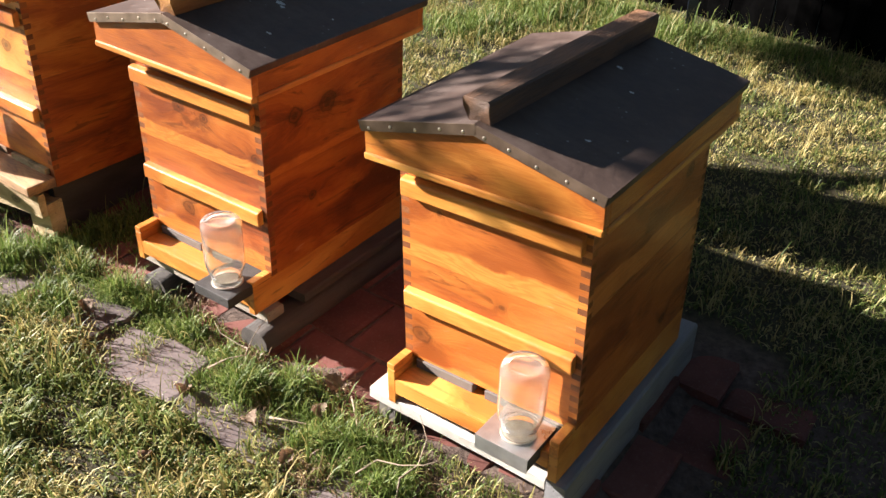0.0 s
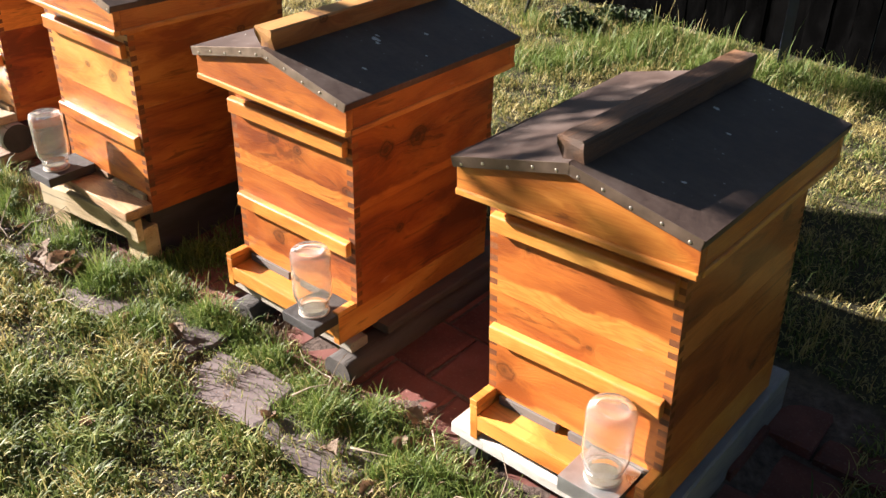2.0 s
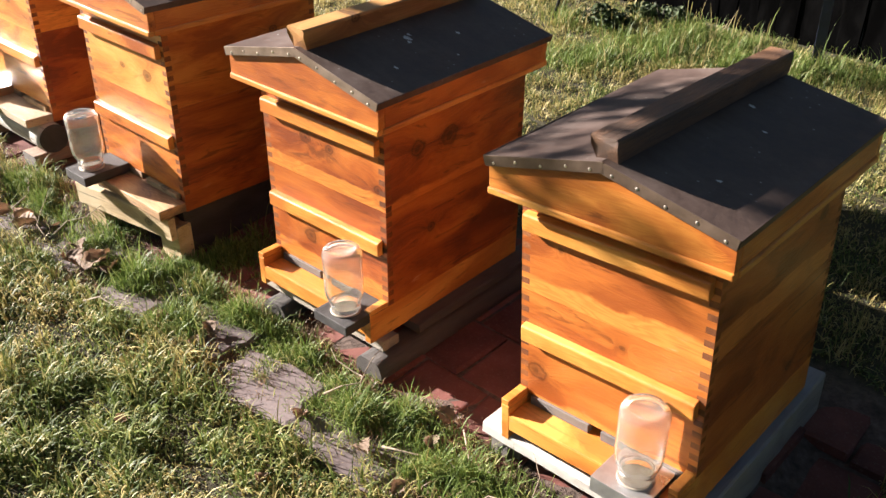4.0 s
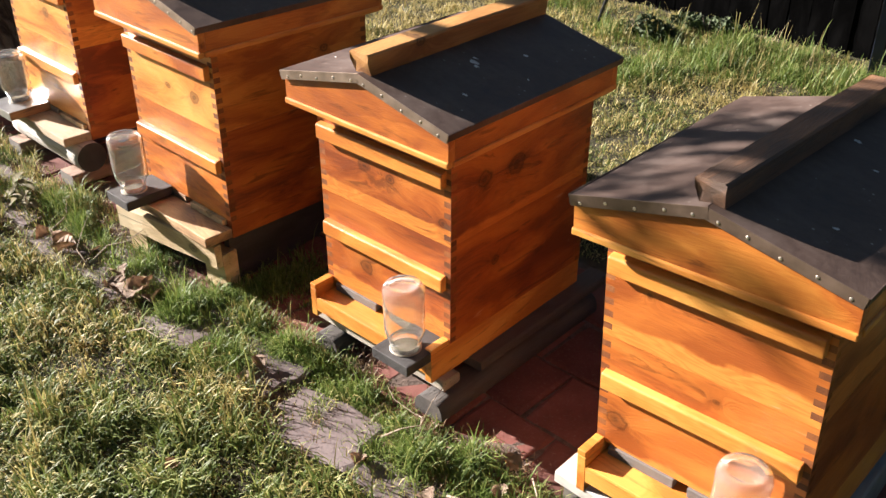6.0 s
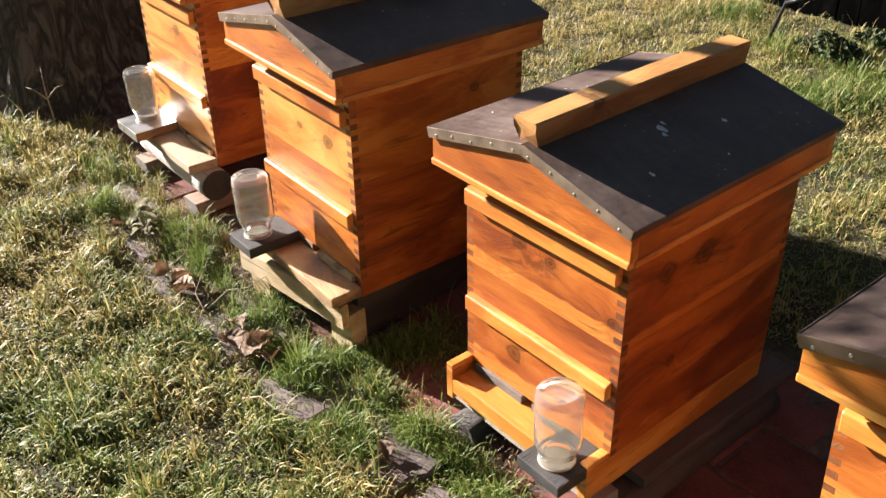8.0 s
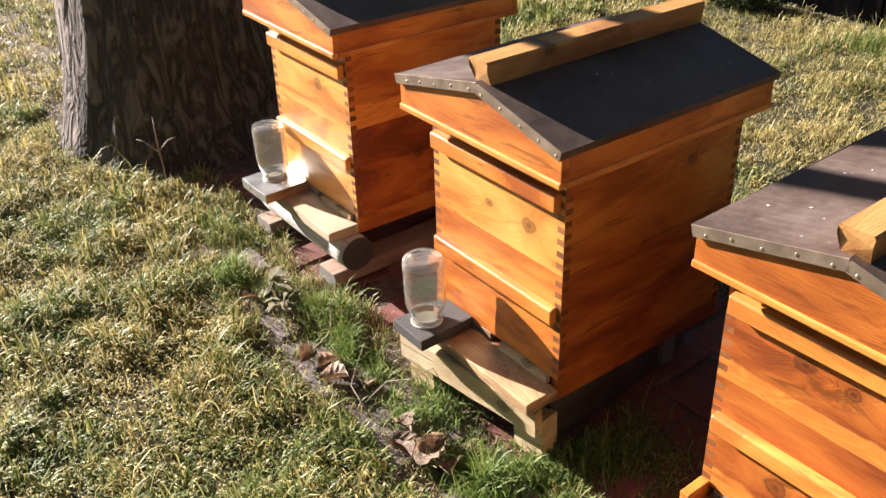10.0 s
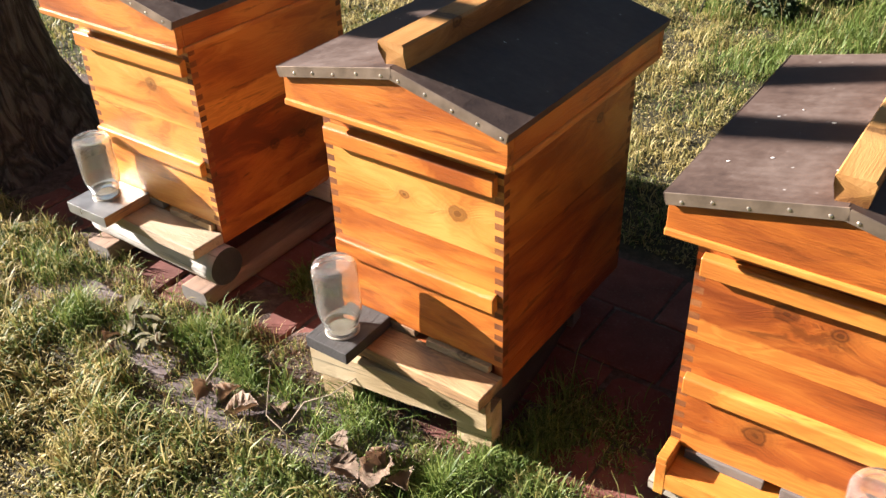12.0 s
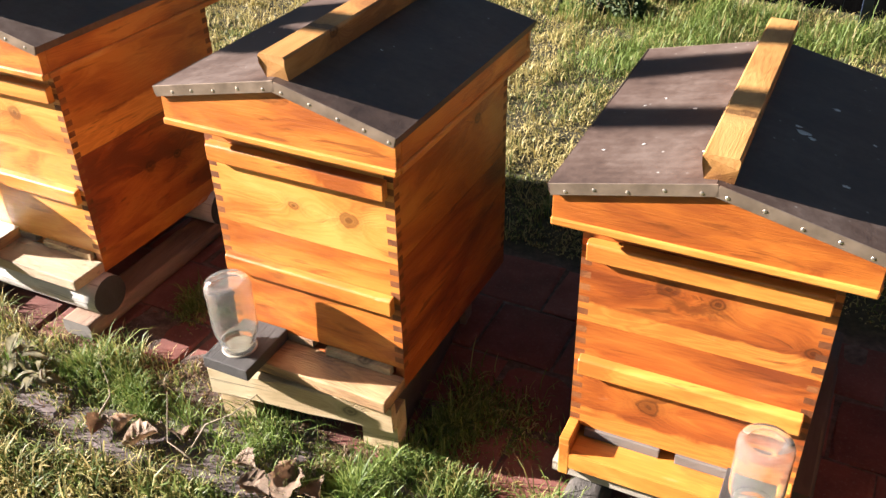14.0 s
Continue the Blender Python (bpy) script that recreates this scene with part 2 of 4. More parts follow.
def grass_mat(name, greens, straw, amount):
    """Blades: each one its own tone, with dry patches at the scale of a footprint."""
    n = Nodes(name)
    rnd = n.node("ShaderNodeNewGeometry", out=8)
    v = n.coords()
    dry = n.span(n.node("ShaderNodeSeparateXYZ", Vector=v), -1.6, -3.4, -0.06, 0.12)
    patch = n.maths("ADD", n.maths("ADD", n.span(n.noise(v, 2.4, 5.0, 0.62), 0.28, 0.72, 0.2, 0.8), dry), n.maths("MULTIPLY", n.maths("SUBTRACT", rnd, 0.5), 0.55))
    green = n.ramp(rnd, (0.0, greens[0]), (0.5, greens[1]), (1.0, greens[2]))
    col = n.mix(n.span(patch, amount - 0.12, amount + 0.16), green, n.ramp(n.maths("FRACT", n.maths("MULTIPLY", rnd, 7.3)), (0.0, straw[0]), (1.0, straw[1])))
    n.finish(col, 0.52, Specular_IOR_Level=0.38)
    thin = n.node("ShaderNodeBsdfTranslucent", Color=col)
    mixed = n.node("ShaderNodeMixShader", i0=0.3, i1=n.bsdf.outputs[0], i2=thin)
    n.tree.links.new(mixed, n.tree.nodes["Material Output"].inputs["Surface"])
    return n.mat


GREENS = ((0.070, 0.112, 0.024), (0.170, 0.225, 0.052), (0.33, 0.37, 0.115))
STRAW = ((0.38, 0.30, 0.10), (0.64, 0.54, 0.24))
mat_lawn = grass_mat("lawn_grass", GREENS, STRAW, 0.57)
mat_back = grass_mat("dry_lawn_grass", GREENS, STRAW, 0.44)
mat_straw = grass_mat("dry_straw", ((0.30, 0.24, 0.12), (0.42, 0.34, 0.17), (0.52, 0.43, 0.24)), STRAW, 0.3)
mat_tuft = grass_mat("fresh_green_grass", ((0.075, 0.128, 0.022), (0.155, 0.230, 0.050), (0.29, 0.345, 0.10)), STRAW, 0.80)


def paver_mat(name, a, b, c, dusty):
    n = Nodes(name)
    v = n.coords()
    rnd = n.node("ShaderNodeObjectInfo", out=5)
    big = n.noise(n.node("ShaderNodeVectorMath", props={"operation": "ADD"}, i0=v, i1=n.node("ShaderNodeCombineXYZ", X=n.maths("MULTIPLY", rnd, 20.0))), 7.0, 6.0, 0.65)
    fine = n.noise(v, 120.0, 4.0, 0.7)
    col = n.ramp(n.maths("ADD", n.maths("MULTIPLY", big, 0.8), n.maths("MULTIPLY", rnd, 0.2)), (0.3, a), (0.52, b), (0.75, c))
    col = n.mix(n.span(fine, 0.55, 0.75, 0.0, dusty), col, (0.34, 0.28, 0.23))
    return n.finish(col, 0.9, bump=n.maths("ADD", big, n.maths("MULTIPLY", fine, 0.4)), depth=0.003)


mat_brick = paver_mat("red_paver", (0.095, 0.034, 0.025), (0.175, 0.060, 0.045), (0.25, 0.10, 0.077), 0.3)
mat_flag = paver_mat("mauve_grey_paver", (0.085, 0.066, 0.064), (0.140, 0.110, 0.106), (0.205, 0.168, 0.160), 0.35)


def bark_mat():
    n = Nodes("tree_bark")
    v = n.coords()
    s = n.mapped(v, (1, 1, 0.22))
    wide = n.maths("ABSOLUTE", n.maths("SUBTRACT", n.noise(n.mapped(v, (1, 1, 0.26)), 16.0, 3.0, 0.6, 0.6), 0.5))
    fine = n.noise(n.mapped(v, (1, 1, 0.3)), 55.0, 5.0, 0.7, 0.5)
    h = n.maths("ADD", n.span(wide, 0.0, 0.16), n.maths("MULTIPLY", fine, 0.6))
    col = n.ramp(h, (0.15, (0.04, 0.031, 0.026)), (0.75, (0.125, 0.10, 0.084)), (1.0, (0.20, 0.165, 0.14)))
    return n.finish(col, 0.92, bump=h, depth=0.035, strength=1.0)


mat_bark = bark_mat()
mat_deadleaf = plain("dry_leaf", (0.34, 0.245, 0.17), 0.75, 0.0, 0.45, 25.0, 0.001)
mat_wilted = plain("wilted_leaf", (0.27, 0.25, 0.15), 0.6, 0.0, 0.4, 30.0, 0.001)
mat_twig = plain("dry_twig", (0.30, 0.24, 0.17), 0.8, 0.0, 0.3, 60.0)


def leaf_mat():
    n = Nodes("leaf_green")
    rnd = n.node("ShaderNodeNewGeometry", out=8)
    col = n.ramp(rnd, (0.0, (0.02, 0.04, 0.012)), (0.6, (0.045, 0.08, 0.02)), (1.0, (0.09, 0.12, 0.035)))
    return n.finish(col, 0.5)


mat_leaf = leaf_mat()
mat_shrub = plain("dull_shrub_leaf", (0.045, 0.07, 0.022), 0.75, 0.0, 0.5, 20.0)

# ---- mesh helpers ----


def part(name, bm, material, parent=None, label="", m=None):
    """Links a bmesh as one mesh object, under parent when given, at the local pose m."""
    mesh = bpy.data.meshes.new(name)
    bm.normal_update()
    bm.to_mesh(mesh)
    bm.free()
    for mt in material if isinstance(material, (list, tuple)) else (material,):
        mesh.materials.append(mt)
    ob = new(name, mesh)
    ob.parent = parent
    if m is not None:
        ob.matrix_basis = m
    if label:
        ob["label"] = label
    return ob


def thing(name, m, label, category, group="", kind=""):
    ob = new(name)
    ob.empty_display_size = 0.05
    ob.matrix_basis = m
    return tagged(ob, label, category, group, kind)


def add_box(bm, x0, x1, y0, y1, z0, z1, bevel=0.0):
    vs = [bm.verts.new((x, y, z)) for z in (z0, z1) for y in (y0, y1) for x in (x0, x1)]
    fs = [bm.faces.new([vs[i] for i in q]) for q in ((0, 2, 3, 1), (4, 5, 7, 6), (0, 1, 5, 4), (2, 6, 7, 3), (0, 4, 6, 2), (1, 3, 7, 5))]
    if bevel:
        bmesh.ops.bevel(bm, geom=list({e for f in fs for e in f.edges}), offset=bevel, segments=2, profile=0.5, affect="EDGES")


def box(x0, x1, y0, y1, z0, z1, bevel=0.0015):
    bm = bmesh.new()
    add_box(bm, x0, x1, y0, y1, z0, z1, bevel)
    return bm


def beam(length, wide, high, bevel=0.004, rough=0.0, seed=0):
    """A bar along local x, its middle at the origin, with sides that run a little out of true."""
    rng = random.Random(seed)
    bm = bmesh.new()
    steps = max(3, int(length / 0.06))
    rings = []
    for i in range(steps + 1):
        x = -length / 2 + length * i / steps
        j = [(rng.uniform(-rough, rough), rng.uniform(-rough, rough)) for _ in range(8)]
        w, h, b = wide / 2, high / 2, bevel
        prof = ((-w + b, -h), (w - b, -h), (w, -h + b), (w, h - b), (w - b, h), (-w + b, h), (-w, h - b), (-w, -h + b))
        rings.append([bm.verts.new((x, y + a, z + c)) for (y, z), (a, c) in zip(prof, j)])
    for r, q in zip(rings, rings[1:]):
        for k in range(8):
            bm.faces.new((r[k], r[(k + 1) % 8], q[(k + 1) % 8], q[k]))
    bm.faces.new(rings[0][::-1]), bm.faces.new(rings[-1])
    bmesh.ops.recalc_face_normals(bm, faces=bm.faces)
    return bm


def log(length, radius, flat=0.75, sides=20, seed=0):
    """A landscape timber along local x: round front, sawn flat above and below."""
    rng = random.Random(seed)
    bm = bmesh.new()
    rings = []
    for i in range(13):
        x = -length / 2 + length * i / 12
        row = []
        for k in range(sides):
            a = 2 * math.pi * k / sides
            r = radius * (1 + rng.uniform(-0.02, 0.02))
            row.append(bm.verts.new((x, r * math.cos(a), max(-radius * flat, min(radius * flat, r * math.sin(a))))))
        rings.append(row)
    for r, q in zip(rings, rings[1:]):
        for k in range(sides):
            bm.faces.new((r[k], r[(k + 1) % sides], q[(k + 1) % sides], q[k])).smooth = True
    for r in (rings[0][::-1], rings[-1]):
        bm.faces.new(r).material_index = 1
    bmesh.ops.recalc_face_normals(bm, faces=bm.faces)
    return bm


# ---- beehives ----
BW, BD, BT, BH = 0.413, 0.505, 0.019, 0.2534       # outer width, depth, board thickness and height of one box
FINGERS = 19


def jointed_board(length, z0, z1, first):
    """A wall board along local x from z0 to z1 above the box's foot, with box-joint fingers at both ends."""
    pitch = BH / FINGERS
    half = length / 2
    marks = sorted({z0, z1, *(i * pitch for i in range(FINGERS + 1) if z0 < i * pitch < z1)})
    right = []
    for a, b in zip(marks, marks[1:]):
        out = (int((a + b) / 2 / pitch) % 2 == 0) == first
        x = half if out else half - BT
        right += [(x, a, out), (x, b, out)]
    ring = []
    for x, z, out in right:
        if not ring or ring[-1] != (x, z):
            ring.append((x, z))
    ring = ring + [(-x, z) for x, z in reversed(ring)]
    mid = (z0 + z1) / 2
    bm = bmesh.new()
    front = [bm.verts.new((x, 0, z - mid)) for x, z in ring]
    back = [bm.verts.new((x, BT, z - mid)) for x, z in ring]
    bm.faces.new(front), bm.faces.new(back[::-1])
    for i in range(len(ring)):
        j = (i + 1) % len(ring)
        f = bm.faces.new((front[j], front[i], back[i], back[j]))
        (xa, _), (xb, _) = ring[i], ring[j]
        if xa == xb and abs(abs(xa) - half) < 1e-6:
            f.material_index = 1
    bmesh.ops.recalc_face_normals(bm, faces=bm.faces)
    return bm, mid


def cleat(parent, z, material, slope):
    """The hand bar across the front of a box, its upper edge weathered to a slope."""
    bm = bmesh.new()
    w, t, h = 0.1945, 0.0175, 0.0387
    prof = ((0, 0), (-t, 0.0), (-t, h - 0.006 * slope), (-t + 0.003, h - 0.003 * slope), (0, h))
    ends = [[bm.verts.new((x, y, zz)) for y, zz in prof] for x in (-w, w)]
    bm.faces.new(ends[0]), bm.faces.new(ends[1][::-1])
    for i in range(5):
        j = (i + 1) % 5
        bm.faces.new((ends[0][j], ends[0][i], ends[1][i], ends[1][j]))
    bmesh.ops.recalc_face_normals(bm, faces=bm.faces)
    bmesh.ops.bevel(bm, geom=list(bm.edges), offset=0.002, segments=2, profile=0.5, affect="EDGES")
    return part("hand_cleat", bm, material, parent, m=pose(0, 0, z - h))


def gable(parent, askew, y, material, low, eave, apex, peak):
    bm = bmesh.new()
    w = 0.2456
    prof = ((-w, low), (w, low), (w, eave), (peak, apex), (-w, eave))
    a = [bm.verts.new((x, 0, z - low)) for x, z in prof]
    b = [bm.verts.new((x, BT, z - low)) for x, z in prof]
    bm.faces.new(a), bm.faces.new(b[::-1])
    for i in range(5):
        j = (i + 1) % 5
        bm.faces.new((a[j], a[i], b[i], b[j]))
    bmesh.ops.recalc_face_normals(bm, faces=bm.faces)
    bmesh.ops.bevel(bm, geom=list(bm.edges), offset=0.0012, segments=1, profile=0.5, affect="EDGES")
    return part("gable_board", bm, material, parent, m=askew @ pose(0, y, low))


def hive(x, y, foot, lid, pitch, lean, yaw, tip, label, fronts, sides, gable_mat, cleats, tray):
    """A two-storey cedar hive with a gabled, sheet-covered roof. y: its front wall; foot and lid: heights of the
    lower box's foot and the roof's rim; pitch and lean: how far it stands out of plumb; tip: how far the roof sits askew."""
    h = thing("beehive", pose(x, y, foot, pitch, lean, yaw), label, "beehive", "row of beehives")
    lid, foot = lid - foot, 0.0
    for storey in (0, 1):
        z = foot + storey * BH
        for face in range(4):
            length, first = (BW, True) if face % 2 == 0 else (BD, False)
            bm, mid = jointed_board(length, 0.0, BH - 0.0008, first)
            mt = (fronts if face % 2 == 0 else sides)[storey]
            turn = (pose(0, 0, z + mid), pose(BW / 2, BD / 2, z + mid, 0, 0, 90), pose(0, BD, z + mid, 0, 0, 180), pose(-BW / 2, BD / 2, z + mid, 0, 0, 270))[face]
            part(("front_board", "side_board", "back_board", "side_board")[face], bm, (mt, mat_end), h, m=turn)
        cleat(h, z + BH - 0.0746, cleats[storey], 1.0)
    # roof, which may sit a little askew
    askew = pose(0, 0, lid) @ pose(0, 0, 0, 0, -tip, 0) @ pose(0, 0, -lid)
    peak = tray.get("peak", 0.0)
    low, eave, apex = lid, lid + 0.070, lid + 0.126
    y0, y1 = -0.052, 0.533
    gable(h, askew, y0, gable_mat, low, eave, apex, peak)
    gable(h, askew, y1 - BT, gable_mat, low, eave, apex, peak)
    for s in (-1, 1):
        part("roof_skirt", box(-(y1 - y0) / 2 + BT, (y1 - y0) / 2 - BT, 0, BT, 0, eave - low - 0.003), gable_mat, h,
             m=askew @ pose(s * 0.2456, (y0 + y1) / 2, low, 0, 0, 90 * s) if s > 0 else askew @ pose(-0.2456, (y0 + y1) / 2, low, 0, 0, 270))
        part("rim_trim", box(-(y1 - y0) / 2 + 0.0125, (y1 - y0) / 2 - 0.0125, -0.004, 0.012, 0, 0.014, 0.003), mat_pale, h,
             m=askew @ pose(s * 0.2456, (y0 + y1) / 2, low - 0.003, 0, 0, 90 * s) if s > 0 else askew @ pose(-0.2456, (y0 + y1) / 2, low - 0.003, 0, 0, 270))
    part("rim_trim", box(-0.247, 0.247, -0.004, 0.012, 0, 0.014, 0.003), mat_pale, h, m=askew @ pose(0, y0, low - 0.003))
    part("rim_trim", box(-0.247, 0.247, -0.012, 0.004, 0, 0.014, 0.003), mat_pale, h, m=askew @ pose(0, y1, low - 0.003))
    for s in (-1, 1):
        tilt = math.degrees(math.atan2(apex - eave, 0.2456 - s * peak))
        wide = 0.257 - s * peak
        bm = bmesh.new()
        ny = 14
        top = []
        for i in range(5):
            for j in range(ny + 1):
                u, v = i / 4 * wide, -0.0575 + 0.599 * j / ny
                wav = 0.0014 * math.sin(7 * v + 3 * x) * math.sin(9 * u + x)
                top.append((i, j, u, v, wav))
        up = {(i, j): bm.verts.new((u, v, 0.004 + w)) for i, j, u, v, w in top}
        dn = {(i, j): bm.verts.new((u, v, w)) for i, j, u, v, w in top}
        for i in range(4):
            for j in range(ny):
                bm.faces.new((up[i, j], up[i + 1, j], up[i + 1, j + 1], up[i, j + 1])).smooth = True
                bm.faces.new((dn[i, j + 1], dn[i + 1, j + 1], dn[i + 1, j], dn[i, j]))
        edge = [(i, 0) for i in range(5)] + [(4, j) for j in range(1, ny + 1)] + [(i, ny) for i in range(3, -1, -1)] + [(0, j) for j in range(ny - 1, 0, -1)]
        for a, b in zip(edge, edge[1:] + edge[:1]):
            bm.faces.new((up[a], dn[a], dn[b], up[b]))
        m = askew @ pose(peak, 0, apex + 0.001, 0, tilt, 0)
        if s < 0:
            for vert in bm.verts:
                vert.co.x = -vert.co.x
            m = askew @ pose(peak, 0, apex + 0.001, 0, -tilt, 0)
        bmesh.ops.recalc_face_normals(bm, faces=bm.faces)
        for e in bm.edges:
            e.smooth = e.calc_face_angle(0.0) < 0.5
        sheet = part("roof_sheet", bm, mat_roof, h, "dark sheet roofing", m)
        # folded edge with nails along the gable, and along the eave
        for yy, dirn in ((-0.058, -1), (0.542, 1)):
            fb = bmesh.new()
            ya, yb = (yy - 0.0022, yy) if dirn < 0 else (yy, yy + 0.0022)
            add_box(fb, *((0.004, wide) if s > 0 else (-wide, 0.004)), ya, yb, -0.016, 0.0048, 0.0006)
            part("edge_flashing", fb, tray.get("flash", mat_flash_worn), sheet)
            for k in range(5):
                nb = bmesh.new()
                bmesh.ops.create_uvsphere(nb, u_segments=8, v_segments=5, radius=0.0032)
                part("nail_head", nb, mat_nail, sheet, m=pose(s * (0.025 + 0.052 * k + 0.004 * math.sin(k * 5 + x * 9)), ya if dirn < 0 else yb, -0.008 + 0.002 * math.sin(3 * k + x)) @ Matrix.Diagonal((1, 0.5, 1, 1)))
        eb = bmesh.new()
        add_box(eb, *((wide, wide + 0.002) if s > 0 else (-wide - 0.002, -wide)), -0.0595, 0.5435, -0.012, 0.0048, 0.0006)
        part("eave_flashing", eb, mat_roof, sheet)
    # ridge board, flared towards its top
    bm = bmesh.new()
    ends = []
    for yy, rise in ((-0.052, 0.0), (0.0, 0.0), (0.28, 0.001), (0.543, 0.0)):
        ends.append([bm.verts.new((px, yy + (0.012 if pz < 0 and yy < -0.04 else 0), pz + rise)) for px, pz in ((-0.022, -0.010), (0.022, -0.010), (0.026, 0.020), (0.027, 0.033), (0.024, 0.037), (-0.024, 0.037), (-0.027, 0.033), (-0.026, 0.020))])
    for r, q in zip(ends, ends[1:]):
        for k in range(8):
            bm.faces.new((r[k], r[(k + 1) % 8], q[(k + 1) % 8], q[k]))
    bm.faces.new(ends[0][::-1]), bm.faces.new(ends[-1])
    bmesh.ops.recalc_face_normals(bm, faces=bm.faces)
    bmesh.ops.rotate(bm, verts=bm.verts, cent=(0, 0, 0), matrix=Matrix.Rotation(radians(-90), 3, "Z"))
    part("ridge_board", bm, mat_ridge[tray["ridge"]], h, "wooden ridge board", askew @ pose(peak, 0, apex + 0.010, 0, 0, 90 + tray.get("skew", 0.0)))
    # floor of the hive
    fore, rail = tray["fore"], tray.get("rail", 0.078)
    if tray["rails"]:
        for s in (-1, 1):
            part("floor_rail", box(-(BD + fore) / 2, (BD + fore) / 2, -0.01, 0.01, -rail, 0.0), tray["mat"], h, m=pose(s * (BW / 2 - 0.0101), (BD - fore) / 2, foot - 0.001, 0, 0, 90))
            part("rail_tip", box(-0.010, 0.010, -fore, -0.002, 0, 0.014, 0.002), tray["mat"], h, m=pose(s * (BW / 2 - 0.0101), 0, foot - 0.0005))
        part("floor_board", box(-BW / 2 + 0.0205, BW / 2 - 0.0205, -fore + 0.002, BD - 0.02, -0.040, -0.022), tray["mat"], h, m=pose(0, 0, foot))
        part("front_lip", box(-BW / 2 + 0.0205, BW / 2 - 0.0205, -fore, -fore + 0.0015, -0.060, -0.024, 0.0), tray["mat"], h, m=pose(0, 0, foot))
        part("entrance_reducer", box(-0.175, -0.03, -0.006, 0.012, -0.0215, -0.001, 0.001), mat_grey, h, "grey weathered entrance stick", pose(0, 0, foot, 0, 0, 0))
        part("entrance_reducer", box(0.0, 0.18, -0.006, 0.012, -0.0215, -0.001, 0.001), mat_grey, h, "grey weathered entrance stick", pose(0, 0, foot, 0, 0, 0))
        part("inner_back", box(-BW / 2 + 0.0205, BW / 2 - 0.0205, BD - 0.019, BD - 0.001, -0.06, 0.0), tray["mat"], h, m=pose(0, 0, foot))
    else:
        part("landing_board", box(-BW / 2 - 0.002, BW / 2 + 0.002, -fore, -0.0005, -0.048, -0.020, 0.003), tray["mat"], h, m=pose(0, 0, foot))
        for s in (-1, 1):
            part("floor_rail", box(-BD / 2 + 0.001, BD / 2, -0.006, 0.014, -0.052, -0.001), tray["side"], h, m=pose(s * (BW / 2 - 0.006), BD / 2, foot, 0, 0, 90 * s))
        part("entrance_reducer", box(-0.18, -0.01, -0.002, 0.016, -0.0195, -0.001, 0.001), tray["mat"], h, "", pose(0, 0, foot))
        part("entrance_reducer", box(0.025, 0.18, -0.010, 0.004, -0.0195, -0.002, 0.001), mat_tan, h, "pale entrance stick", pose(0, 0, foot))
        part("floor_board", box(-BW / 2 + 0.022, BW / 2 - 0.022, 0.001, BD - 0.004, -0.046, -0.02), tray["side"], h, m=pose(0, 0, foot))
    return h


mat_ridge = {"weathered": wood("weathered_ridge", (0.36, 0.17, 0.065), (0.22, 0.10, 0.042), (0.10, 0.05, 0.025), rough=0.6, grey=0.15, coat=0.0),
             "golden": wood("golden_ridge", (0.56, 0.30, 0.10), (0.44, 0.21, 0.06), (0.28, 0.12, 0.035), knots=((0.1, 0.03, 0.012),), rough=0.55, coat=0.0)}

# walls: the lower storey's board, then the upper storey's
h1_fronts = (wood("front_a", *AMBER, knots=((-0.165, -0.06, 0.021), (0.03, 0.088, 0.006)), sap=(-0.118, 0.02)),
             wood("front_b", *AMBER, knots=((-0.115, -0.01, 0.006),), sap=(-0.088, 0.03)))
h2_fronts = (wood("front_c", *RUST, knots=((-0.061, -0.034, 0.019),), sap=(-0.078, 0.0)),
             wood("front_d", *RUST, knots=((-0.056, -0.017, 0.016), (0.027, -0.024, 0.013), (0.185, -0.075, 0.012)), sap=(-0.090, 0.0)))
h3_fronts = (wood("front_e", *HONEY), wood("front_f", *LEMON, knots=((0.107, -0.055, 0.017), (-0.016, -0.053, 0.009))))
h4_fronts = (wood("front_g", *LEMON), wood("front_h", *LEMON, knots=((0.05, -0.038, 0.016),)))
# side walls: redder boards, also darkened so the colour carries their shade
h1_sides = (wood("side_a", *SHADED_BROWN, knots=((0.12, -0.08, 0.012),)), wood("side_b", *SHADED_BROWN, knots=((0.16, 0.01, 0.016),), sap=(-0.075, -0.04)))
h2_sides = (wood("side_c", *SHADED_RED, knots=((-0.10, 0.03, 0.012),)), wood("side_d", *SHADED_RED, knots=((-0.145, -0.002, 0.021), (-0.035, -0.005, 0.027)), sap=(-0.105, 0.03)))
h3_sides = (mat_shaded_red, wood("side_e", *HONEY, knots=((0.1, 0.02, 0.012),)))
h4_sides = (wood("side_f", *SHADED_RED, knots=((-0.04, 0.01, 0.015), (0.06, 0.0, 0.012))), wood("side_g", *HONEY, sap=(-0.065, -0.03)))
mat_floor_h3 = wood("worn_landing", (0.66, 0.42, 0.19), (0.44, 0.24, 0.085), (0.17, 0.085, 0.032), rough=0.7, grey=0.2, coat=0.0)
mat_floor_h4 = wood("grey_landing", (0.55, 0.42, 0.26), (0.44, 0.32, 0.18), (0.28, 0.19, 0.10), rough=0.7, grey=0.25, coat=0.0)
mat_gable = wood("gable_cedar", *HONEY)
mat_gable_red = wood("gable_red_cedar", *((0.62, 0.22, 0.036), (0.47, 0.135, 0.019), (0.31, 0.075, 0.012)))

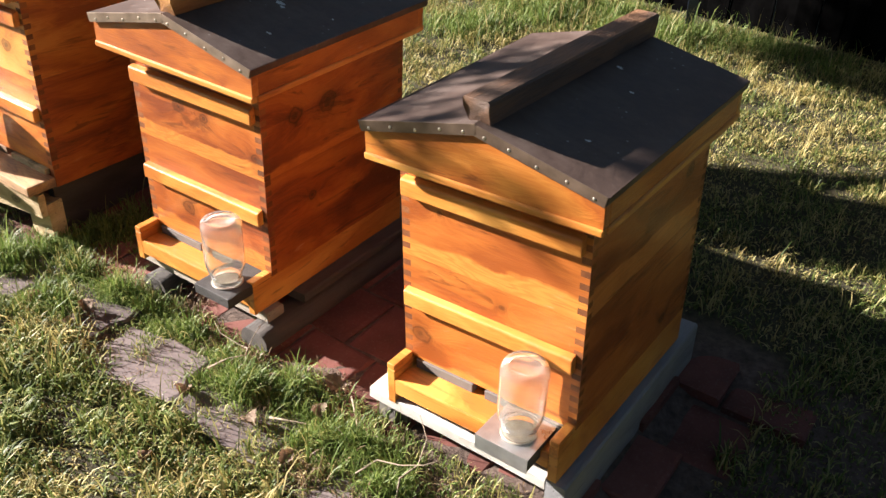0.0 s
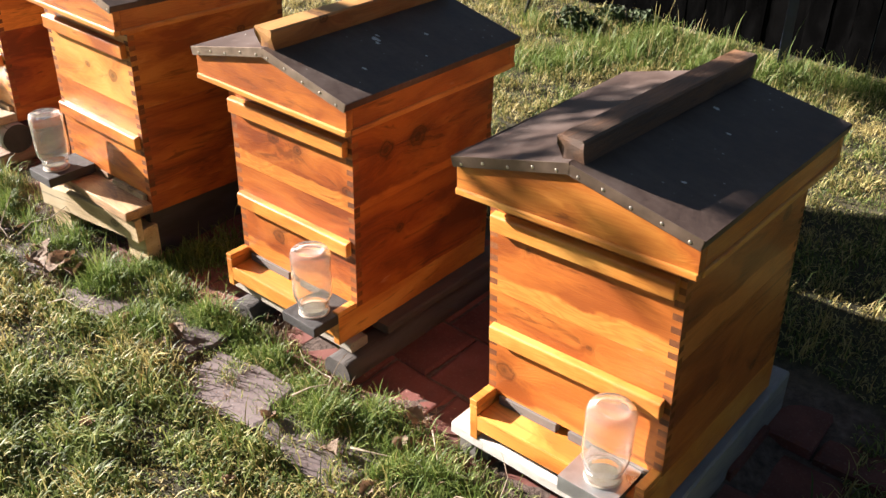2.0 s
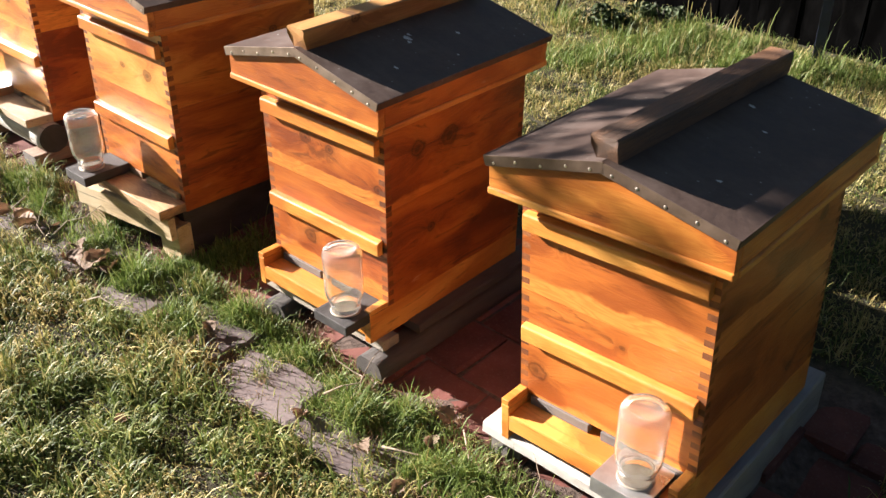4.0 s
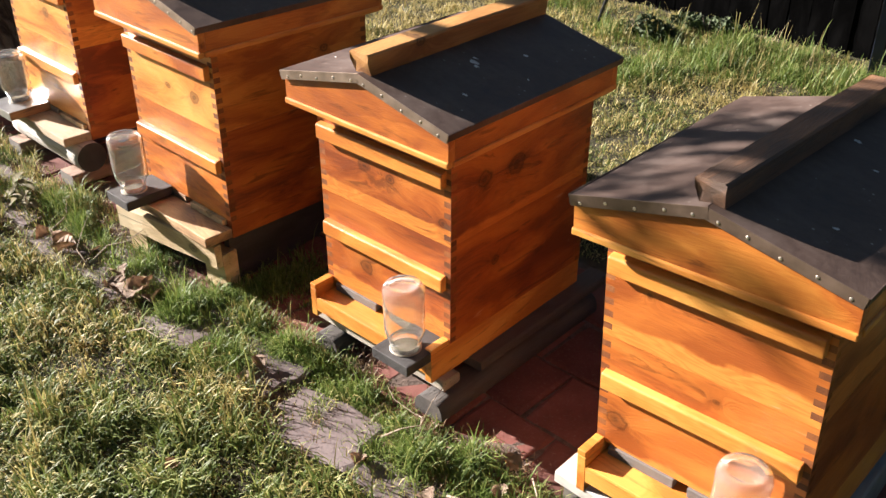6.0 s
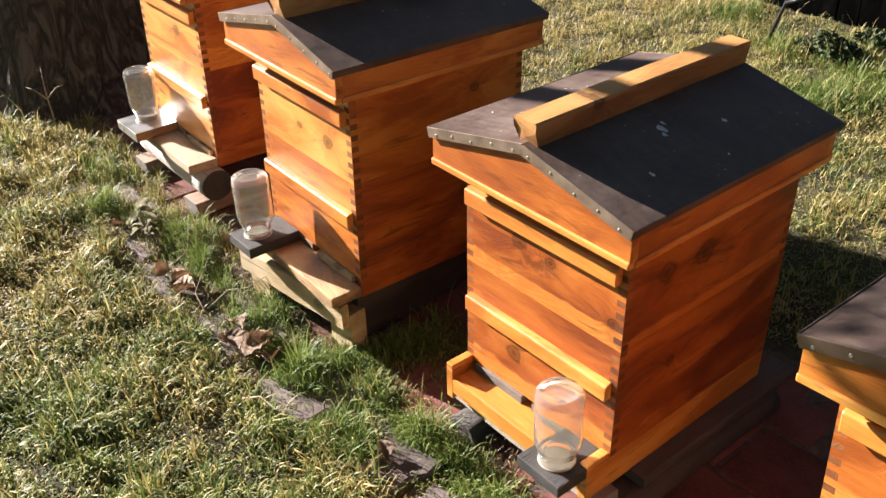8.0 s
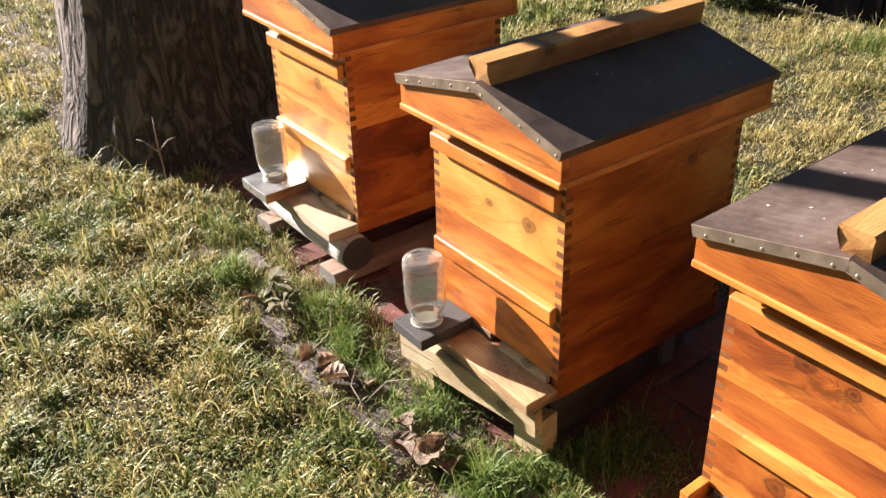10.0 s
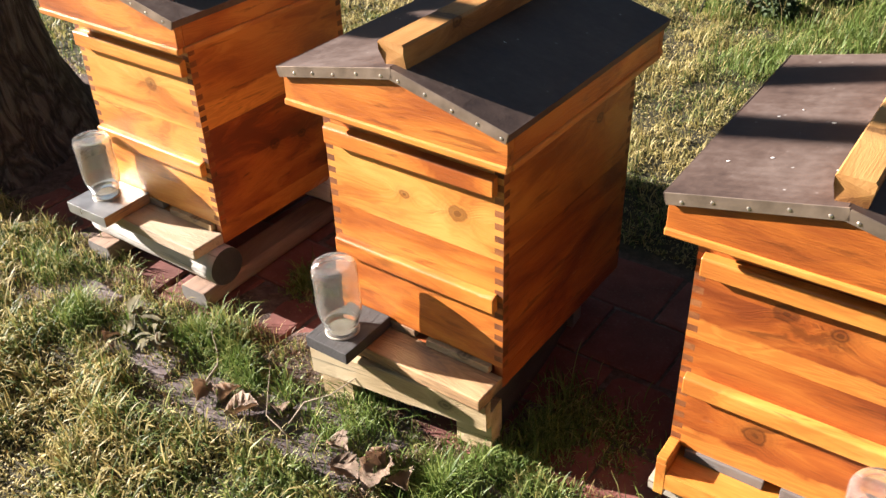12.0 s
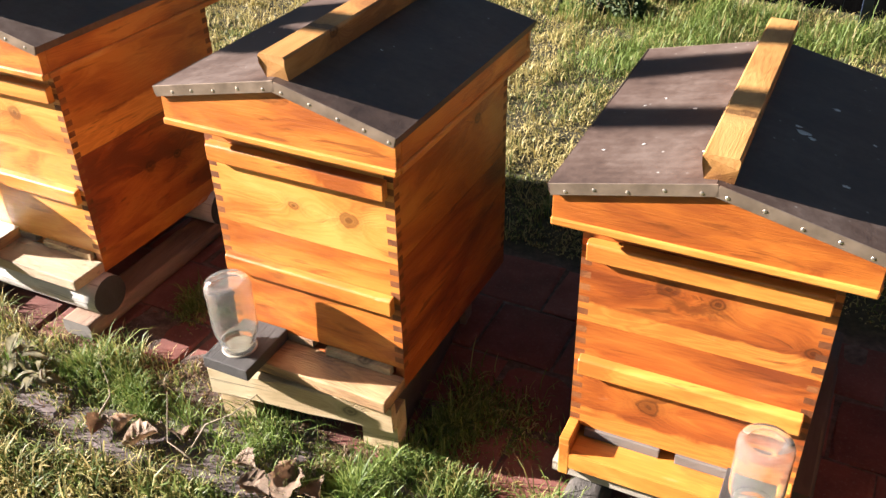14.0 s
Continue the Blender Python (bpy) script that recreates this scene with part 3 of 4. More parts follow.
# x, y of the front wall's middle, foot, roof rim, pitch, lean, yaw, tilt of the roof
H1 = (-0.7252, 1.222, 0.151, 0.6233, -0.13, -2.38, -0.56, -0.12)
H2 = (-1.5527, 1.2374, 0.154, 0.6294, -0.53, 0.38, 0.78, -0.64)
H3 = (-2.2979, 1.181, 0.214, 0.691, -1.14, 0.47, -0.26, -0.30)
H4 = (-3.1533, 1.234, 0.226, 0.7007, -1.52, 0.35, -0.13, -0.60)
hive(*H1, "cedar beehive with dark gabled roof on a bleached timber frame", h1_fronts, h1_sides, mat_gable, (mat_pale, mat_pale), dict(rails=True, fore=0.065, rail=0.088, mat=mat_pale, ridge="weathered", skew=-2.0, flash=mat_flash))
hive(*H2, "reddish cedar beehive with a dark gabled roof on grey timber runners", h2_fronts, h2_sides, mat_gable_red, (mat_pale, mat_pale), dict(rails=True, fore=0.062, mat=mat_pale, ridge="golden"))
hive(*H3, "honey-coloured cedar beehive with dark gabled roof on a pine stand", h3_fronts, h3_sides, mat_gable, (mat_honey, mat_honey), dict(rails=False, fore=0.085, mat=mat_floor_h3, side=mat_shaded_red, ridge="golden", peak=0.016))
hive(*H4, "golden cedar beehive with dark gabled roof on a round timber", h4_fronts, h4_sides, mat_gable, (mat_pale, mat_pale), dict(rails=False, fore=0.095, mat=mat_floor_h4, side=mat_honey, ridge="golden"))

# ---- stands under the hives ----
def GROUND(gx):
    """The lawn falls gently along the row."""
    return 0.0638 - 0.023 * (max(-4.6, min(0.3, gx)) + 4.6)


stand = thing("hive_stand", pose(-0.748, 1.470, GROUND(-0.7)), "bleached grey timber frame stand on red pavers", "stand", "hive stands")
top1 = H1[2] - 0.089 - GROUND(-0.7)
part("front_plank", beam(0.44, 0.075, 0.030, 0.003, 0.0012, 1), mat_greywhite, stand, "bleached front plank", pose(-0.014, -0.272, top1 - 0.0155))
part("back_plank", beam(0.44, 0.075, 0.030, 0.003, 0.0012, 2), mat_greywhite, stand, "", pose(-0.014, 0.30, top1 - 0.0155))
part("side_beam", beam(0.62, 0.045, top1 - 0.032, 0.004, 0.0015, 3), mat_grey, stand, "", pose(-0.195, 0.012, (top1 - 0.032) / 2, 0, 0, 90))
part("side_beam", beam(0.655, 0.045, top1 + 0.049, 0.004, 0.0015, 3), mat_mid, stand, "grey side timber", pose(0.230, 0.018, (top1 - 0.051) / 2, 0, 0, 90))
part("leg", beam(0.075, 0.05, top1 - 0.032, 0.004, 0.001, 4), mat_grey, stand, "", pose(-0.19, -0.335 + 0.08, (top1 - 0.032) / 2))

stand = thing("hive_stand", pose(-1.545, 1.468, GROUND(-1.5)), "grey weathered landscape timbers laid as runners", "stand", "hive stands")
for sx, ln in ((-0.160, 0.61), (0.200, 0.61)):
    part("runner", log(ln, 0.043, 0.80, 20, 5), (mat_runner, mat_runner), stand, "", pose(sx, 0.0, 0.010, 0, 0, 90))
top2 = H2[2] - 0.0785 - GROUND(-1.5)
part("front_plank", beam(0.45, 0.055, 0.028, 0.003, 0.001, 6), mat_plank, stand, "weathered cross plank", pose(-0.008, -0.243, top2 - 0.0145))
part("side_beam", beam(0.52, 0.06, 0.026, 0.004, 0.001, 7), mat_runner, stand, "", pose(0.205, 0.10, top2 - 0.012, 0, 0, 90))

stand = thing("hive_stand", pose(-2.336, 1.386, GROUND(-2.3), 0, 0, 7.0), "bare pine pallet stand with block legs", "stand", "hive stands")
top3 = H3[2] - 0.053 - GROUND(-2.3)
part("front_plank", beam(0.420, 0.022, 0.070, 0.003, 0.0016, 8), mat_tan, stand, "pale pine front plank", pose(0.0, -0.285, top3 - 0.036))
for sx in (-0.178, 0.178):
    for sy in (-0.228, 0.22):
        part("leg", beam(0.080, 0.05, top3 - 0.02, 0.004, 0.001, 9), mat_tan if sy < 0 else mat_grey, stand, "", pose(sx * 0.95, sy - 0.02, (top3 - 0.04) / 2 - 0.01))
    # dark board colour here holds the shade under the hive's side
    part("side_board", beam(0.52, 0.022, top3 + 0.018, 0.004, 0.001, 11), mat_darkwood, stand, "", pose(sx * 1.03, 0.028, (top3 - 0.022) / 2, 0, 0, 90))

stand = thing("hive_stand", pose(-3.185, 1.441, GROUND(-3.2)), "round bleached timber on grey runner blocks", "stand", "hive stands")
top4 = H4[2] - 0.049 - GROUND(-3.2)
part("round_timber", log(0.48, 0.050, 1.0, 24, 12), (mat_greywhite, mat_darkwood), stand, "bleached round timber", pose(0.02, -0.232, top4 - 0.051))
part("round_timber", log(0.48, 0.050, 1.0, 24, 13), (mat_greywhite, mat_darkwood), stand, "", pose(0.02, 0.21, top4 - 0.051))
for sx in (-0.185, 0.200):
    part("runner", log(0.64, 0.046, (top4 - 0.101) / 0.092, 24, 14), (mat_brownlog, mat_grey), stand, "", pose(sx, 0.015, (top4 - 0.101) / 2, 0, 0, 90))

# ---- feeder shelves and jars ----


def jar(x, y, z, turn, label):
    """A quart preserving jar turned upside down on its lid."""
    j = thing("mason_jar", pose(x, y, z, 0, 0, turn), label, "jar", "feeder jars")
    prof = [(0.0335, 0.004), (0.0335, 0.017), (0.036, 0.0185), (0.0365, 0.021), (0.035, 0.024), (0.0375, 0.030), (0.0425, 0.040), (0.0455, 0.052), (0.0465, 0.070), (0.0460, 0.135), (0.0468, 0.148), (0.0462, 0.158), (0.0425, 0.1675), (0.036, 0.1705), (0.031, 0.1695), (0.027, 0.167), (0.0, 0.1665)]
    inner = [(0.0, 0.163), (0.030, 0.163), (0.0395, 0.161), (0.0428, 0.153), (0.0432, 0.135), (0.0436, 0.070), (0.0425, 0.052), (0.0395, 0.041), (0.0345, 0.031), (0.0315, 0.023), (0.0308, 0.004)]
    bm = bmesh.new()
    sides = 40
    rings = []
    for r, z2 in prof + inner:
        if r == 0:
            rings.append([bm.verts.new((0, 0, z2))])
        else:
            rings.append([bm.verts.new((r * math.cos(2 * math.pi * k / sides), r * math.sin(2 * math.pi * k / sides), z2)) for k in range(sides)])
    rings.append(rings[0])
    for a, b in zip(rings, rings[1:]):
        for k in range(sides):
            l = (k + 1) % sides
            if len(a) == 1 and len(b) == 1:
                continue
            if len(a) == 1:
                f = bm.faces.new((a[0], b[k], b[l]))
            elif len(b) == 1:
                f = bm.faces.new((a[k], a[l], b[0]))
            else:
                f = bm.faces.new((a[k], a[l], b[l], b[k]))
            f.smooth = True
    bmesh.ops.recalc_face_normals(bm, faces=bm.faces)
    part("glass", bm, mat_glass, j)
    lid = bmesh.new()
    bmesh.ops.create_cone(lid, cap_ends=True, segments=40, radius1=0.0365, radius2=0.0365, depth=0.0036)
    bmesh.ops.bevel(lid, geom=list(lid.edges), offset=0.0006, segments=1, profile=0.5, affect="EDGES")
    part("lid", lid, mat_zinc, j, "grey metal jar lid", pose(0, 0, 0.0019))
    return j


def shelf(x0, x1, y0, y1, top, thick, material, label, tin):
    s = thing("feeder_shelf", pose((x0 + x1) / 2, (y0 + y1) / 2, top - thick), label, "feeder shelf", "feeder shelves")
    w, d = (x1 - x0) / 2, (y1 - y0) / 2
    part("board", box(-d, d, -w, w, 0, thick - (0.0015 if tin else 0), 0.002), material, s, "", pose(0, 0, 0, 0, 0, 90))
    if tin:
        bm = bmesh.new()
        add_box(bm, -w - 0.001, w + 0.001, -d - 0.002, d, thick - 0.0015, thick, 0.0004)
        add_box(bm, -w - 0.001, w + 0.001, -d - 0.002, -d - 0.0005, 0.0, thick - 0.0015, 0.0003)
        part("tin_cover", bm, mat_tin, s, "shiny galvanised sheet cover")
    return s


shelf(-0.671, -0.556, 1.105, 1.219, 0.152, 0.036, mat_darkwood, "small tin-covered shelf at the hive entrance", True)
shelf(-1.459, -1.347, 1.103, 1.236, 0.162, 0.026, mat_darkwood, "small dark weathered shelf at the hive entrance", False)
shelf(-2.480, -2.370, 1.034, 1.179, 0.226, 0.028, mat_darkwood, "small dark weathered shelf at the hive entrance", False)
shelf(-3.366, -3.216, 1.092, 1.233, 0.238, 0.030, mat_floor_h3, "small tin-covered wooden shelf at the hive entrance", True)
jar(-0.607, 1.157, 0.152, 10, "empty clear glass preserving jar upside down on tin")
jar(-1.402, 1.154, 0.162, 80, "empty clear glass preserving jar upside down on dark board")
jar(-2.427, 1.091, 0.226, 150, "empty clear glass preserving jar upside down on dark board")
jar(-3.304, 1.169, 0.238, 30, "empty cloudy glass preserving jar upside down on tin")

# ---- ground ----


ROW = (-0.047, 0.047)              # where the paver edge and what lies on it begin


def smooth(u):
    u = max(0.0, min(1.0, u))
    return u * u * (3 - 2 * u)


def dip(gx, gy):
    """The ground falls away past the end of the row."""
    return 0.05 * smooth((gx + 0.56) / 0.14) * smooth((gy - 0.95) / 0.25) * smooth((1.95 - gy) / 0.25)


def lie(gx, gy):
    """Height of the ground."""
    z = GROUND(gx) - dip(gx, gy)
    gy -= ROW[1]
    paved = max(0.0, min(1.0, (gy - 0.78) / 0.08)) * max(0.0, min(1.0, (1.26 - gy) / 0.08))
    z += 0.008 * noise.noise((gx * 1.7, gy * 1.7, 3.0)) + 0.006 * noise.noise((gx * 6.0, gy * 6.0, 8.0))
    z += paved * (0.001 + 0.014 * noise.noise((gx * 5.0, gy * 5.0, 8.0)) + 0.007 * noise.noise((gx * 16.0, gy * 16.0, 2.0)))
    if 1.2 < gy < 1.9:
        z += 0.006
    if 1.05 < gy <= 1.2:
        z += 0.005
    if gy < 0.85:
        z += 0.03 * min(1.0, (0.85 - gy) / 0.25)
    if gy > 2.0:
        z -= 0.018 * min(2.0, gy - 2.0)
    return z - 0.014


def axis(points):
    out = []
    for a, b, step in points:
        n = max(1, int(round((b - a) / step)))
        out += [a + (b - a) * i / n for i in range(n)]
    return out + [points[-1][1]]


gxs = axis([(-400, -40, 60), (-40, -8, 8), (-8, -5, 0.5), (-5, -4, 0.05), (-4, -0.2, 0.022), (-0.2, 1.5, 0.05), (1.5, 6, 0.5), (6, 40, 8), (40, 400, 60)])
gys = axis([(-400, -40, 60), (-40, -4, 6), (-4, -0.4, 0.4), (-0.4, 0.75, 0.05), (0.75, 1.36, 0.022), (1.36, 4.8, 0.05), (4.8, 9, 0.5), (9, 40, 8), (40, 400, 60)])
bm = bmesh.new()
grid = [[bm.verts.new((gx, gy, lie(gx, gy))) for gy in gys] for gx in gxs]
for i in range(len(gxs) - 1):
    for j in range(len(gys) - 1):
        bm.faces.new((grid[i][j], grid[i + 1][j], grid[i + 1][j + 1], grid[i][j + 1])).smooth = True
tagged(part("ground", bm, mat_soil), "dark soil of a lawn with thatch between the blades", "ground", kind="structure")

# ---- big tree beside the last hive ----
TREE = Vector((-4.366, 1.306, -0.01))


def tube(bm, path, sides=16, lump=0.0, seed=0.0):
    rings = []
    for i, (p, r) in enumerate(path):
        p = Vector(p)
        q = Vector(path[min(i + 1, len(path) - 1)][0]) - Vector(path[max(i - 1, 0)][0])
        side = q.cross(Vector((0.3, 1, 0.1))).normalized()
        other = q.cross(side).normalized()
        row = []
        for k in range(sides):
            a = 2 * math.pi * k / sides
            way = side * math.cos(a) + other * math.sin(a)
            rr = r * (1 + lump * noise.noise((way.x * 2.2 + seed, way.y * 2.2, way.z * 2.2 + p.z * 0.8)) + lump * 0.45 * noise.noise((way.x * 7 + seed, way.y * 7, p.z * 1.6)))
            row.append(bm.verts.new(p + way * rr))
        rings.append(row)
    for a, b in zip(rings, rings[1:]):
        for k in range(sides):
            bm.faces.new((a[k], a[(k + 1) % sides], b[(k + 1) % sides], b[k])).smooth = True
    bm.faces.new(rings[0][::-1]), bm.faces.new(rings[-1])
    bmesh.ops.recalc_face_normals(bm, faces=bm.faces)


def leaf_cloud(name, parent, clumps, count, size, material, seed, label=""):
    """Many small folded leaves scattered through ellipsoid clumps."""
    rng = np.random.default_rng(seed)
    verts, faces = [], []
    for (cx, cy, cz), (rx, ry, rz), share in clumps:
        n = int(count * share)
        d = rng.normal(size=(n, 3))
        d /= np.linalg.norm(d, axis=1)[:, None]
        d *= rng.uniform(0.25, 1.0, (n, 1)) ** 0.45 * rng.uniform(0.8, 1.15, (n, 1))
        c = np.array((cx, cy, cz)) + d * np.array((rx, ry, rz))
        a = rng.normal(size=(n, 3))
        a /= np.linalg.norm(a, axis=1)[:, None]
        b = np.cross(a, rng.normal(size=(n, 3)))
        b /= np.linalg.norm(b, axis=1)[:, None]
        s = size * rng.uniform(0.6, 1.3, (n, 1))
        quad = np.stack([c - a * s, c + b * s * 0.45, c + a * s, c - b * s * 0.45], 1).reshape(-1, 3)
        start = sum(len(v) for v in verts)
        verts.append(quad)
        faces.append(np.arange(n * 4).reshape(n, 4) + start)
    v, f = np.concatenate(verts), np.concatenate(faces)
    mesh = bpy.data.meshes.new(name)
    mesh.from_pydata(v.tolist(), [], f.tolist())
    mesh.materials.append(material)
    ob = new(name, mesh)
    ob.parent = parent
    if label:
        ob["label"] = label
    return ob


tree = thing("tree", Matrix.Translation(TREE), "large old tree with a broad furrowed dark trunk beside the hives", "tree")
bm = bmesh.new()
tube(bm, [((0, 0.01, -0.1), 0.60), ((0, 0.01, 0.02), 0.51), ((0, 0.01, 0.12), 0.45), ((0, 0.01, 0.28), 0.40), ((0, 0.01, 0.5), 0.362), ((0, 0.02, 0.8), 0.325), ((0, 0.05, 1.1), 0.285), ((0.0, 0.09, 1.4), 0.255), ((0, 0.14, 1.9), 0.22), ((0, 0.18, 2.6), 0.19), ((0.1, 0.3, 4.2), 0.15), ((0.1, 0.5, 6.0), 0.07)], 64, 0.15, 2.0)
part("trunk", bm, mat_bark, tree)
BOUGHS = [
    [((0, -0.06, 1.15), 0.12), ((0, -0.33, 1.52), 0.07), ((0, -0.50, 1.98), 0.045), ((-0.1, -0.62, 2.9), 0.035), ((-0.3, -0.9, 4.4), 0.02)],
    [((0, -0.12, 1.25), 0.10), ((0, -0.58, 1.66), 0.05), ((0, -0.80, 2.05), 0.036), ((0, -1.02, 2.50), 0.03), ((-0.2, -1.5, 4.2), 0.015)],
    [((0, 0.15, 2.4), 0.10), ((0.9, 1.6, 3.9), 0.08), ((2.4, 2.6, 4.9), 0.05), ((4.6, 3.4, 5.6), 0.02)],
    [((0, 0.1, 2.6), 0.11), ((1.6, -0.2, 4.1), 0.08), ((3.8, -0.6, 5.0), 0.05), ((6.3, -0.9, 5.6), 0.02)],
    [((0.05, 0.3, 3.2), 0.09), ((1.8, 0.6, 4.6), 0.07), ((4.2, 0.9, 5.4), 0.04), ((6.6, 1.6, 5.9), 0.02)],
    [((0, 0.0, 2.8), 0.09), ((0.7, -1.6, 4.1), 0.06), ((2.0, -2.9, 5.1), 0.03)],
    [((0, 0.1, 1.3), 0.08), ((0.02, 0.55, 1.72), 0.045), ((-0.05, 1.1, 1.95), 0.03), ((-0.2, 1.55, 2.1), 0.012)],
    [((0, 0.2, 3.0), 0.08), ((-0.6, 1.6, 4.2), 0.06), ((-0.9, 3.2, 5.2), 0.03)],
]
for k, bough in enumerate(BOUGHS):
    bm = bmesh.new()
    tube(bm, bough, 12, 0.1, 5.0 + k)
    part("bough", bm, mat_bark, tree)
# unseen crown, added over the hives to cut sky light in the shade
crown_rng = random.Random(21)
clumps = []
for k in range(44):
    clumps.append(((crown_rng.uniform(-1.6, 6.8), crown_rng.uniform(-3.6, 4.6), crown_rng.uniform(4.9, 6.2)), (crown_rng.uniform(0.8, 1.3), crown_rng.uniform(0.8, 1.3), crown_rng.uniform(0.4, 0.7)), 1 / 44))
leaf_cloud("crown", tree, clumps, 15000, 0.11, mat_leaf, 4)
# unseen leaves, added where they shade the first hive's roof
leaf_cloud("low_sprig", tree, [((0.0, -1.06, 2.26), (0.2, 0.40, 0.12), 0.25), ((0.0, -1.03, 2.47), (0.22, 0.29, 0.08), 0.75)], 1300, 0.03, mat_leaf, 9)

# unseen leaves, added to throw shade on the far right of the back lawn
leaf_cloud("low_sprig", tree, [((-0.45, 1.50, 1.95), (0.45, 0.32, 0.34), 0.6), ((0.15, 1.60, 2.15), (0.45, 0.34, 0.30), 0.4)], 2600, 0.045, mat_leaf, 10)

# ---- board fences that close the garden, blackened to give deep shade ----


def fence(name, length, m, label, seed):
    """Upright boards on two rails, along local x from the origin."""
    f = thing(name, m, label, "fence", "garden fence")
    frng = random.Random(seed)
    meshes = []
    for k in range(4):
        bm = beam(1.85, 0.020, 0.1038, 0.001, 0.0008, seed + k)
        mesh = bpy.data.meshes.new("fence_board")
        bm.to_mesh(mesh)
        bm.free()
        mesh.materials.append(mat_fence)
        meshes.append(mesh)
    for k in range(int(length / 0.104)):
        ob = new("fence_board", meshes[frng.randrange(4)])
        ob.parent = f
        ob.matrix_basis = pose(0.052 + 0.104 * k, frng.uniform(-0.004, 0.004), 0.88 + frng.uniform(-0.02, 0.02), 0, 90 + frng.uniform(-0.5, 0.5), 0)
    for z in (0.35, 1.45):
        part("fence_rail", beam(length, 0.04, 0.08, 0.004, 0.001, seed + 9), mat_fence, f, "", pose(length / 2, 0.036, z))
    return f


# near-black, without gloss: the shade behind the lawn is put into this colour
mat_fence = wood("shade_black_boards", (0.005, 0.005, 0.005), (0.003, 0.003, 0.003), (0.002, 0.002, 0.002), rough=0.9, coat=0.0)
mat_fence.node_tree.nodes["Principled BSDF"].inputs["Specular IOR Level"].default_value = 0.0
fence("fence", 10.6, pose(-7.4, 4.36, -0.10), "tall board fence coloured almost black for the deep shade behind the lawn", 60)
# two added screens, out of view, that keep low sky light off the shade
fence("fence", 12.0, pose(-7.4, -3.2, -0.02), "unseen black board screen added across the lawn to block low sky", 80)
fence("fence", 7.45, pose(3.2, 4.34, -0.10, 0, 0, -90), "unseen black board screen added beside the lawn to block low sky", 70)

# ---- low dark plants by the fence ----


def shrub(x, y, w, d, h, count, seed, label):
    s = thing("shrub", pose(x, y, lie(x, y) - 0.02), label, "shrub", "low plants by the fence")
    srng = random.Random(seed)
    for k in range(4):
        bm = bmesh.new()
        ax, ay = srng.uniform(-0.3, 0.3) * w, srng.uniform(-0.3, 0.3) * d
        tube(bm, [((0, 0, 0), 0.006), ((ax * 0.4, ay * 0.4, h * 0.35), 0.005), ((ax, ay, h * 0.8), 0.002)], 6, 0.1, seed + k)
        part("stem", bm, mat_bark, s)
    cl = []
    for k in range(7):
        cl.append(((srng.uniform(-0.5, 0.5) * w, srng.uniform(-0.5, 0.5) * d, h * srng.uniform(0.3, 0.8)), (w * 0.3, d * 0.3, h * 0.24), 1 / 7))
    leaf_cloud("crown", s, cl, count, 0.015, mat_shrub, seed)


for k, (sx, sy, w, d, h) in enumerate(((-2.52, 3.90, 0.24, 0.18, 0.13), (-2.30, 4.16, 0.3, 0.16, 0.12), (-3.9, 4.15, 0.4, 0.2, 0.2))):
    shrub(sx, sy, w, d, h, 1500, 40 + k, "low dark green leafy plant in grass by the fence")

# ---- posts at the back of the lawn ----
post = thing("fence_post", pose(-1.465, 4.108, lie(-1.465, 4.108) - 0.02, 1.0, -0.5, 20), "dark blue painted steel post standing in grass", "post")
bm = bmesh.new()
add_box(bm, -0.022, 0.022, -0.003, 0.003, 0, 1.7, 0.001)
add_box(bm, -0.003, 0.003, 0.0032, 0.03, 0, 1.7, 0.001)
part("profile", bm, mat_post, post)
for k in range(5):
    part("stud", box(-0.008, 0.008, -0.010, -0.0031, 0, 0.014), mat_post, post, m=pose(0, 0, 0.45 + 0.26 * k))

hook = thing("garden_hook", pose(-2.74, 3.812, lie(-2.74, 3.812) - 0.01), "thin dark iron garden hook leaning over dry grass", "garden hook")
bm = bmesh.new()
tube(bm, [((0, 0, 0), 0.008), ((0.035, 0, 0.12), 0.008), ((0.072, 0, 0.235), 0.0075), ((0.16, 0, 0.50), 0.007), ((0.24, 0, 0.80), 0.006)], 10)
part("rod", bm, mat_rod, hook)
bm = bmesh.new()
tube(bm, [((0.070, -0.002, 0.228), 0.007), ((0.12, -0.01, 0.250), 0.007), ((0.18, -0.01, 0.285), 0.0065), ((0.24, -0.01, 0.345), 0.006), ((0.28, -0.01, 0.43), 0.006)], 10)
part("arm", bm, mat_rod, hook)

stalk = thing("dry_weed", pose(-3.845, 1.01, lie(-3.845, 1.01) - 0.005), "thin dry forked weed stalk beside the tree", "weed")
for path in ([((0, 0, 0), 0.004), ((0.01, 0, 0.10), 0.0035), ((0.0, 0, 0.19), 0.003), ((-0.02, 0.01, 0.27), 0.002)], [((0.004, 0, 0.16), 0.003), ((0.03, 0.03, 0.20), 0.0025), ((0.05, 0.05, 0.21), 0.002)], [((0.004, 0, 0.155), 0.003), ((-0.03, -0.03, 0.19), 0.0025), ((-0.05, -0.05, 0.20), 0.0015)]):
    bm = bmesh.new()
    tube(bm, path, 6)
    part("stem", bm, mat_twig, stalk)


